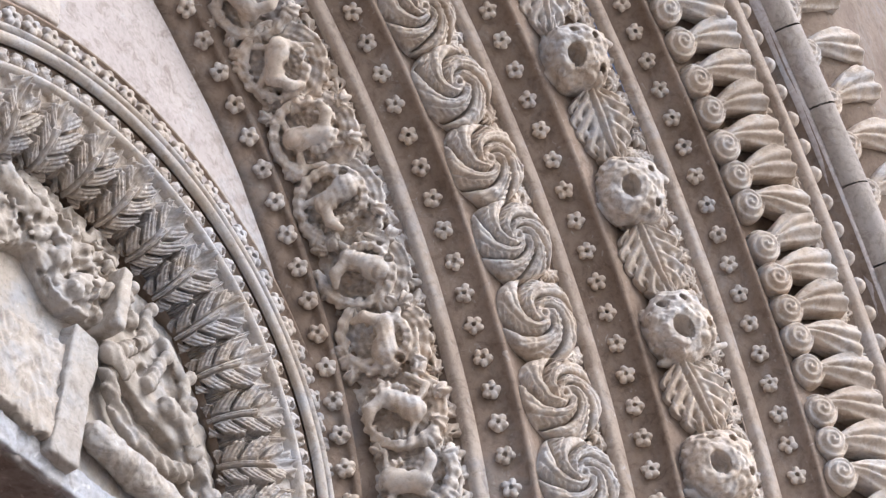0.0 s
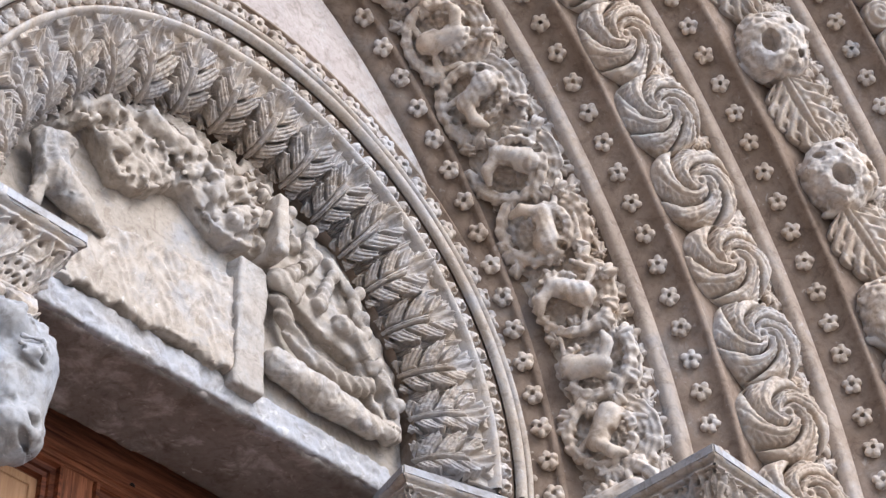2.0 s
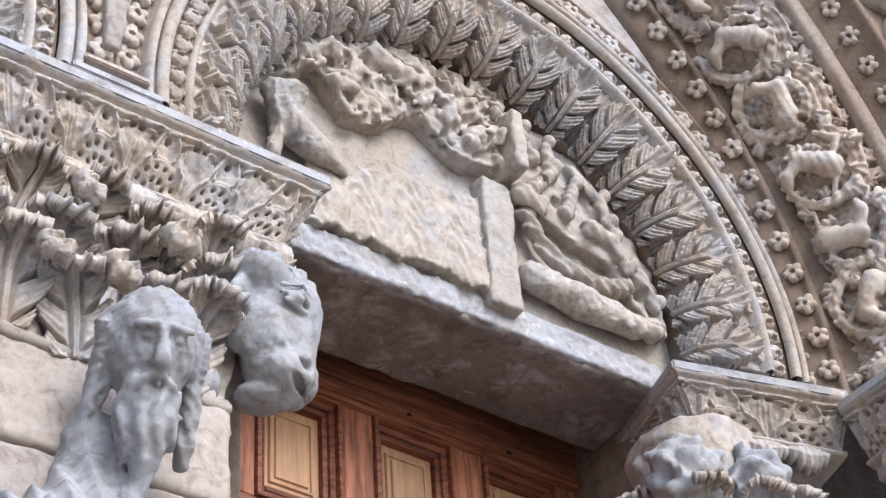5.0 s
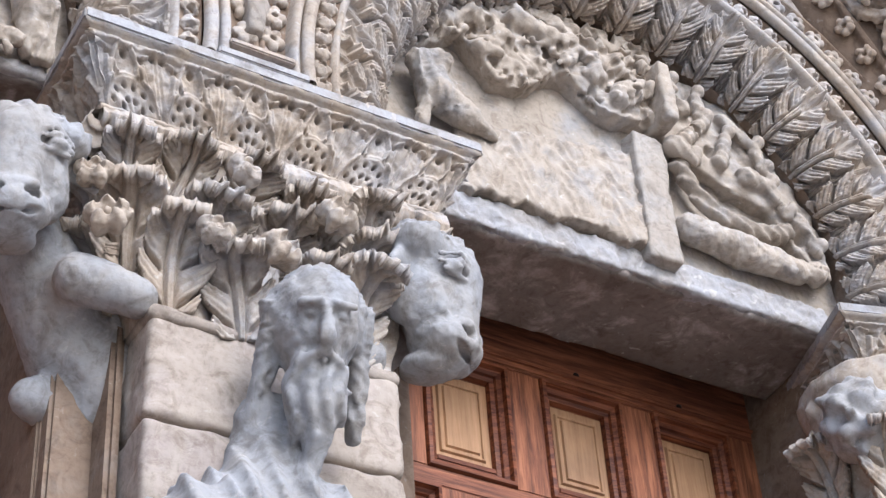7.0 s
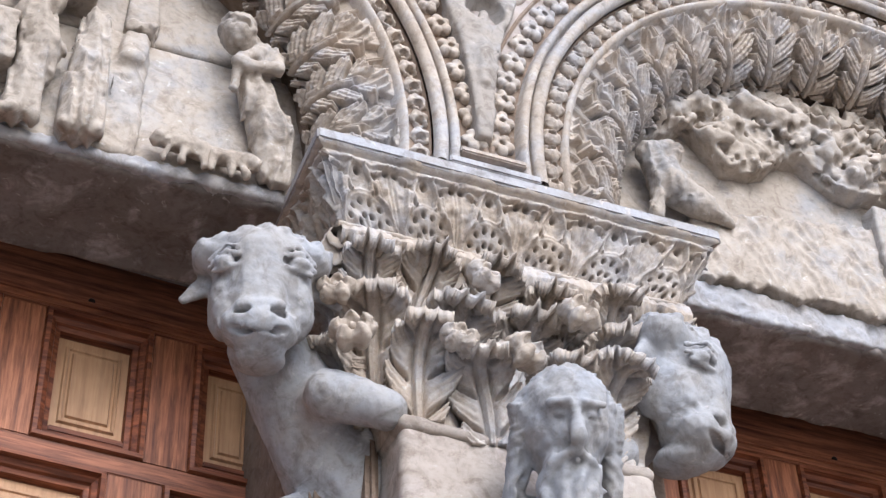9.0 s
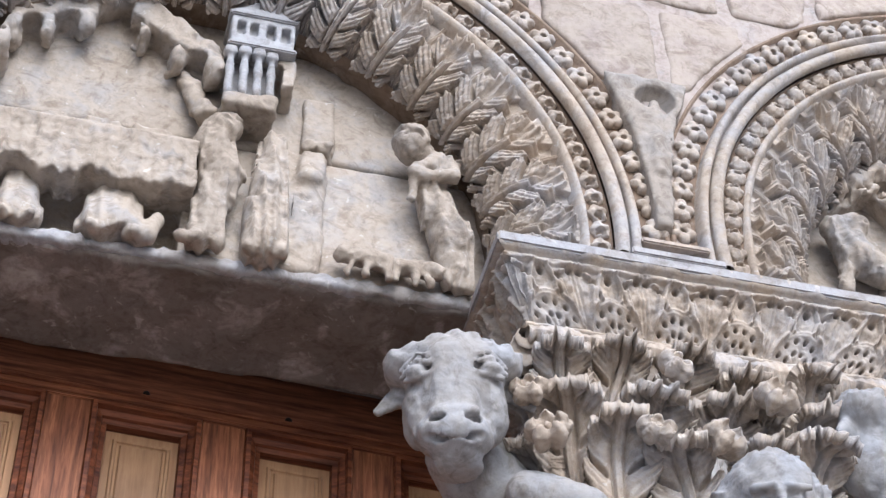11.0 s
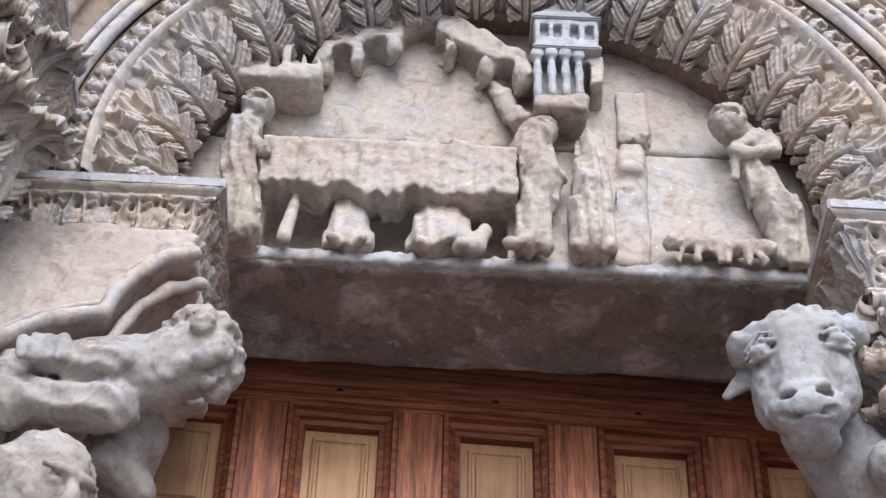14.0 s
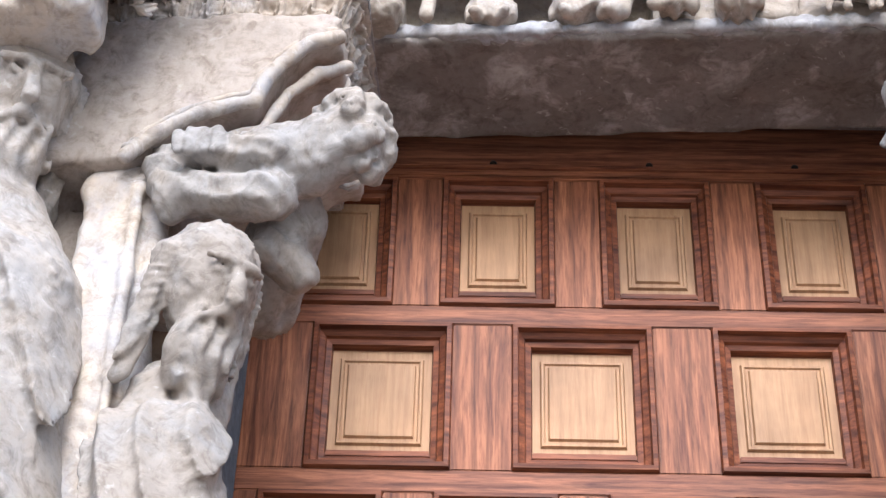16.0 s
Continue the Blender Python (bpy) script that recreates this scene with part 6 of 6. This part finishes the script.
# ---- left jamb ----
def left_jamb():
    a = empty("abacus", "carved stone impost with a dusty lip on the door jamb", "abacus", "imposts")
    abacus_block(a, -1.18, -0.478, -0.262, 0.36, ZA, 4.955, "fr", 0.075, 0.14, 5)
    c = empty("console", "pale stone bracket with an ogee scroll edge over the crouching figure", "console")
    curve = [(-0.515, 4.885), (-0.585, 4.865), (-0.65, 4.80), (-0.685, 4.735), (-0.70, 4.68), (-0.745, 4.675), (-0.80, 4.655), (-0.87, 4.62), (-0.93, 4.575), (-0.985, 4.52)]
    cxs, czs = [p[0] for p in curve][::-1], [p[1] for p in curve][::-1]

    def face(x, y, z):
        edge = np.interp(x, cxs, czs)
        front = -0.300 - 0.02 * (x + 0.6)
        d = np.maximum(np.maximum(edge - z, z - 4.985), np.maximum(front - y, np.maximum(y - 0.30, np.maximum(x + 0.515, -1.35 - x))))
        low = np.maximum(np.maximum(4.28 - z, z - edge), np.maximum(-0.13 - y, np.maximum(y - 0.30, np.maximum(x + 0.88, -1.35 - x))))
        return np.minimum(d, low) * 0.8 + 0.007 * fbm(x, y, z, 9, 2) + 0.005 * fbm(x, y, z, 36, 3)
    part("face", carve("console_face", face, (-1.38, -0.35, 4.24), (-0.49, 0.33, 5.02), 0.012), M_ASHLAR, c)
    tube_pts = [Vector((x, -0.305, z)) for x, z in curve]

    def rim(x, y, z):
        d = 9.0
        for p, q in zip(tube_pts, tube_pts[1:]):
            d = np.minimum(d, cap(x, y, z, p, q, 0.019))
            d = np.minimum(d, cap(x, y, z, (p.x - 0.012, p.y + 0.010, p.z + 0.034), (q.x - 0.012, q.y + 0.010, q.z + 0.034), 0.010))
            d = np.minimum(d, cap(x, y + 0.0, z, (p.x + 0.018, p.y + 0.055, p.z - 0.045), (q.x + 0.018, q.y + 0.055, q.z - 0.045), 0.015))
        return d + 0.004 * fbm(x, y, z, 26, 3)
    part("scroll_rim", carve("scroll_rim", rim, (-1.04, -0.35, 4.42), (-0.46, -0.19, 4.98), 0.0075), M_STONE, c)

    rd = random.Random(5)
    locks = []
    for _ in range(62):
        a, e = rd.uniform(-2.6, 1.0), rd.uniform(-1.1, 1.3)
        locks.append(((-0.475 + 0.088 * math.cos(a) * math.cos(e), -0.28 + 0.090 * math.sin(a) * math.cos(e), 4.575 + 0.100 * math.sin(e)), rd.uniform(0.019, 0.028)))

    def croucher(x, y, z):
        d = ell(x, y, z, (-0.475, -0.28, 4.575), (0.088, 0.090, 0.100))
        for c, r in locks:
            lock = ell(x, y, z, c, (r, r, r))
            lock = np.maximum(lock, -ell(x, y, z, (c[0] + 0.25 * r, c[1] - 0.9 * r, c[2] - 0.1 * r), (0.38 * r, 0.6 * r, 0.38 * r)))
            d = np.minimum(d, lock)
        d = smin(d, cap(x, y, z, (-0.56, -0.27, 4.52), (-0.72, -0.26, 4.47), 0.085, 0.062), 0.03)
        d = smin(d, cap(x, y, z, (-0.64, -0.33, 4.50), (-0.80, -0.33, 4.50), 0.050, 0.036), 0.02)
        d = smin(d, cap(x, y, z, (-0.54, -0.31, 4.57), (-0.64, -0.30, 4.585), 0.030, 0.025), 0.02)
        d = smin(d, cap(x, y, z, (-0.70, -0.27, 4.555), (-0.90, -0.25, 4.525), 0.045, 0.035) + 0.008 * np.cos(90 * z + 40 * x), 0.025)
        d = smin(d, cap(x, y, z, (-0.90, -0.26, 4.51), (-0.86, -0.27, 4.40), 0.05, 0.045), 0.03)
        d = smin(d, cap(x, y, z, (-0.86, -0.28, 4.42), (-0.64, -0.29, 4.40), 0.055, 0.06), 0.02)
        d = smin(d, cap(x, y, z, (-0.66, -0.16, 4.36), (-0.60, -0.10, 4.33), 0.05, 0.05), 0.03)
        d = smin(d, cap(x, y, z, (-0.62, -0.12, 4.47), (-0.72, 0.1, 4.42), 0.085, 0.10), 0.04)
        d = d + 0.011 * (np.abs(np.sin(50 * (z + 0.45 * x) + 3 * vnoise(x * 9, y * 6, z * 9, 14))) - 0.5) * np.clip((-0.57 - x) * 12, 0, 1)
        for k in range(4):
            d = np.minimum(d, cap(x, y, z, (-0.855 + 0.030 * k, -0.362, 4.53), (-0.852 + 0.030 * k, -0.365, 4.475), 0.0145))
        return d + 0.006 * fbm(x, y, z, 24, 5) + 0.003 * fbm(x, y, z, 70, 6)
    ob = part("crouching_statue", carve("crouching_statue", croucher, (-1.0, -0.44, 4.18), (-0.34, 0.20, 4.74), 0.0085), M_BED)
    tagged(ob, "worn stone crouching figure with curly hair below the bracket", "statue", "portal statues")
    bearded("apostle_statue", "worn stone statue of a bearded robed man beside the door", (-0.752, -0.30, 4.125), 44, 0.90,
            [((-0.775, -0.17, 4.06), (-0.81, -0.15, 3.86), 0.07, 0.09), ((-0.81, -0.16, 3.92), (-0.83, -0.17, 3.70), 0.09, 0.11), ((-0.84, -0.22, 3.93), (-0.89, -0.25, 3.72), 0.060, 0.070), ((-0.88, -0.28, 3.74), (-0.86, -0.34, 3.45), 0.085, 0.07), ((-0.80, -0.24, 3.75), (-0.78, -0.24, 3.0), 0.115, 0.15), ((-0.76, -0.18, 3.70), (-0.74, -0.22, 3.5), 0.07, 0.07)], 0.012,
            (-1.08, -0.52, 3.2), (-0.55, 0.0, 4.36), 0.0075, M_BED, 0.42, beard_tip=-0.27)
    bearded("apostle_statue", "weathered stone statue of a bearded man gathering his robe", (-1.235, -0.36, 4.66), 30, 1.0,
            [((-1.28, -0.21, 4.42), (-1.30, -0.20, 4.15), 0.10, 0.15), ((-1.25, -0.30, 4.35), (-1.14, -0.32, 4.12), 0.10, 0.10), ((-1.14, -0.32, 4.12), (-1.20, -0.42, 3.98), 0.075, 0.06), ((-1.12, -0.36, 4.0), (-1.24, -0.42, 3.93), 0.085, 0.06), ((-1.2, -0.3, 4.1), (-1.18, -0.28, 3.0), 0.17, 0.18)], 0.013,
            (-1.50, -0.60, 3.2), (-0.98, -0.02, 4.90), 0.0075, M_BED, 0.45, beard_tip=-0.26)
    col = empty("jamb_shaft", "grey moulded stone shaft between the jamb statues", "column", "jamb shafts")

    def shaft(x, y, z):
        d = cap(x, y, z, (-1.0, -0.17, 0), (-1.0, -0.17, 4.50), 0.082)
        d = np.minimum(d, cap(x, y, z, (-1.065, -0.225, 0), (-1.065, -0.225, 4.46), 0.022))
        d = np.minimum(d, cap(x, y, z, (-0.905, -0.20, 0), (-0.915, -0.20, 4.46), 0.030))
        d = np.minimum(d, cap(x, y, z, (-0.945, -0.25, 0), (-0.955, -0.25, 4.46), 0.016))
        d = smin(d, box(x, y, z, (-1.10, -0.25, 4.46), (-0.94, -0.02, 4.53), 0.03), 0.05)
        return d + 0.006 * fbm(x, y, z, 10, 4) + 0.003 * fbm(x, y, z, 36, 4)
    part("shaft", carve("shaft", shaft, (-1.15, -0.32, 3.0), (-0.85, 0.0, 4.56), 0.011), M_STONE, col)
    part("lower_shaft", carve("lower_shaft", shaft, (-1.15, -0.32, 0.0), (-0.85, 0.0, 3.03), 0.03), M_STONE, col)
    # neighbouring leaf capital, nearer the viewer
    n = empty("capital", "dark weathered leaf capital at the head of the jamb", "capital")
    leaf = [bent_leaf(0.105, 0.34, 2.4, k + 4) for k in range(3)]

    def bell(x, y, z):
        d = cap(x, y, z, (-1.16, -0.52, 4.78), (-1.14, -0.52, 5.22), 0.13, 0.19) + 0.02 * np.cos(60 * x + 14 * z)
        return d + 0.02 * fbm(x, y, z, 14, 3)
    part("bell", carve("side_bell", bell, (-1.40, -0.76, 4.70), (-0.90, -0.28, 5.30), 0.012), M_STONE, n)
    for k, (x, y, z, r) in enumerate(((-1.02, -0.60, 4.80, 50), (-1.10, -0.66, 4.82, 20), (-1.20, -0.67, 4.80, -10), (-0.97, -0.48, 4.84, 85), (-1.04, -0.66, 5.0, 30), (-1.18, -0.68, 5.0, 0), (-0.96, -0.56, 5.02, 70))):
        part("acanthus_leaf", leaf[k % 3], M_STONE, n, m=pose(x, y, z, 0, 0, r))
    ab = empty("abacus", "dark weathered impost at the head of the jamb", "abacus", "imposts")
    abacus_block(ab, -1.75, -0.885, -0.78, -0.28, 5.45, 5.20, "fr", 0.08, 0.14, 9)


def right_jamb():
    """Splayed impost, leaf capital with a curly head, and the first impost of the archivolts."""
    a = empty("abacus", "splayed carved impost with big palmettes", "abacus", "imposts")
    abacus_block(a, 0.0, 0.62, 0.0, 0.50, 0.0, -0.20, "lf", 0.085, 0.28, 12)
    a.matrix_basis = pose(3.545, -0.165, 5.195, 0, 0, -16)
    b = empty("abacus", "stone impost with a plain grey lip below the archivolts", "abacus", "imposts")
    abacus_block(b, 4.10, 6.3, -0.95, -0.32, 5.14, 4.93, "lf", 0.09, 0.16, 14)
    c = empty("capital", "weathered stone capital with curling heads of leaves", "capital")

    def bell(x, y, z):
        d = cap(x, y, z, (3.78, 0.02, 4.45), (3.74, 0.0, 4.99), 0.15, 0.20)
        return d + 0.02 * fbm(x, y, z, 13, 6)
    part("bell", carve("right_bell", bell, (3.45, -0.28, 4.35), (4.05, 0.35, 5.04), 0.013), M_STONE, c)
    def curls(x, y, z):
        d = ell(x, y, z, (3.58, -0.10, 4.80), (0.12, 0.11, 0.13)) + 0.02 * np.cos(60 * x + 9 * z) * np.cos(58 * z) * np.cos(50 * y)
        d = smin(d, ell(x, y, z, (3.78, -0.20, 4.78), (0.10, 0.10, 0.13)) + 0.015 * np.cos(64 * z) * np.cos(50 * x), 0.03)
        return d + 0.012 * fbm(x, y, z, 24, 3)
    part("curly_boss", carve("curly_boss", curls, (3.42, -0.36, 4.60), (3.94, 0.06, 4.98), 0.0095), M_GREY, c)
    leaf = [bent_leaf(0.095, 0.32, 2.4, k + 7) for k in range(2)]
    for k, (x, y, z, r) in enumerate(((3.62, -0.12, 4.52, -30), (3.75, -0.19, 4.50, 0), (3.90, -0.16, 4.55, 20), (3.58, 0.06, 4.55, -80))):
        part("acanthus_leaf", leaf[k % 2], M_STONE, c, m=pose(x, y, z, 0, 0, r))
    col = empty("jamb_shaft", "round stone shaft under the leaf capital", "column", "jamb shafts")
    part("shaft", carve("right_shaft", lambda x, y, z: cap(x, y, z, (3.80, 0.04, 0), (3.80, 0.04, 4.45), 0.13) + 0.005 * fbm(x, y, z, 8, 3), (3.62, -0.13, 0), (3.98, 0.21, 4.48), 0.03), M_STONE, col)
    for x, y in ((4.45, -0.55), (5.0, -0.85), (5.55, -1.2), (6.1, -1.6), (-1.36, -0.34), (-1.9, -0.9), (-2.45, -1.25), (-3.0, -1.6)):
        s = empty("jamb_shaft", "round stone shaft of the splayed jamb", "column", "jamb shafts")
        part("shaft", carve("outer_shaft", lambda X, Y, Z: cap(X, Y, Z, (x, y, 0), (x, y, 4.8), 0.14) + 0.006 * fbm(X, Y, Z, 8, 3), (x - 0.17, y - 0.17, 0), (x + 0.17, y + 0.17, 4.98), 0.045), M_STONE, s)


left_jamb()
right_jamb()
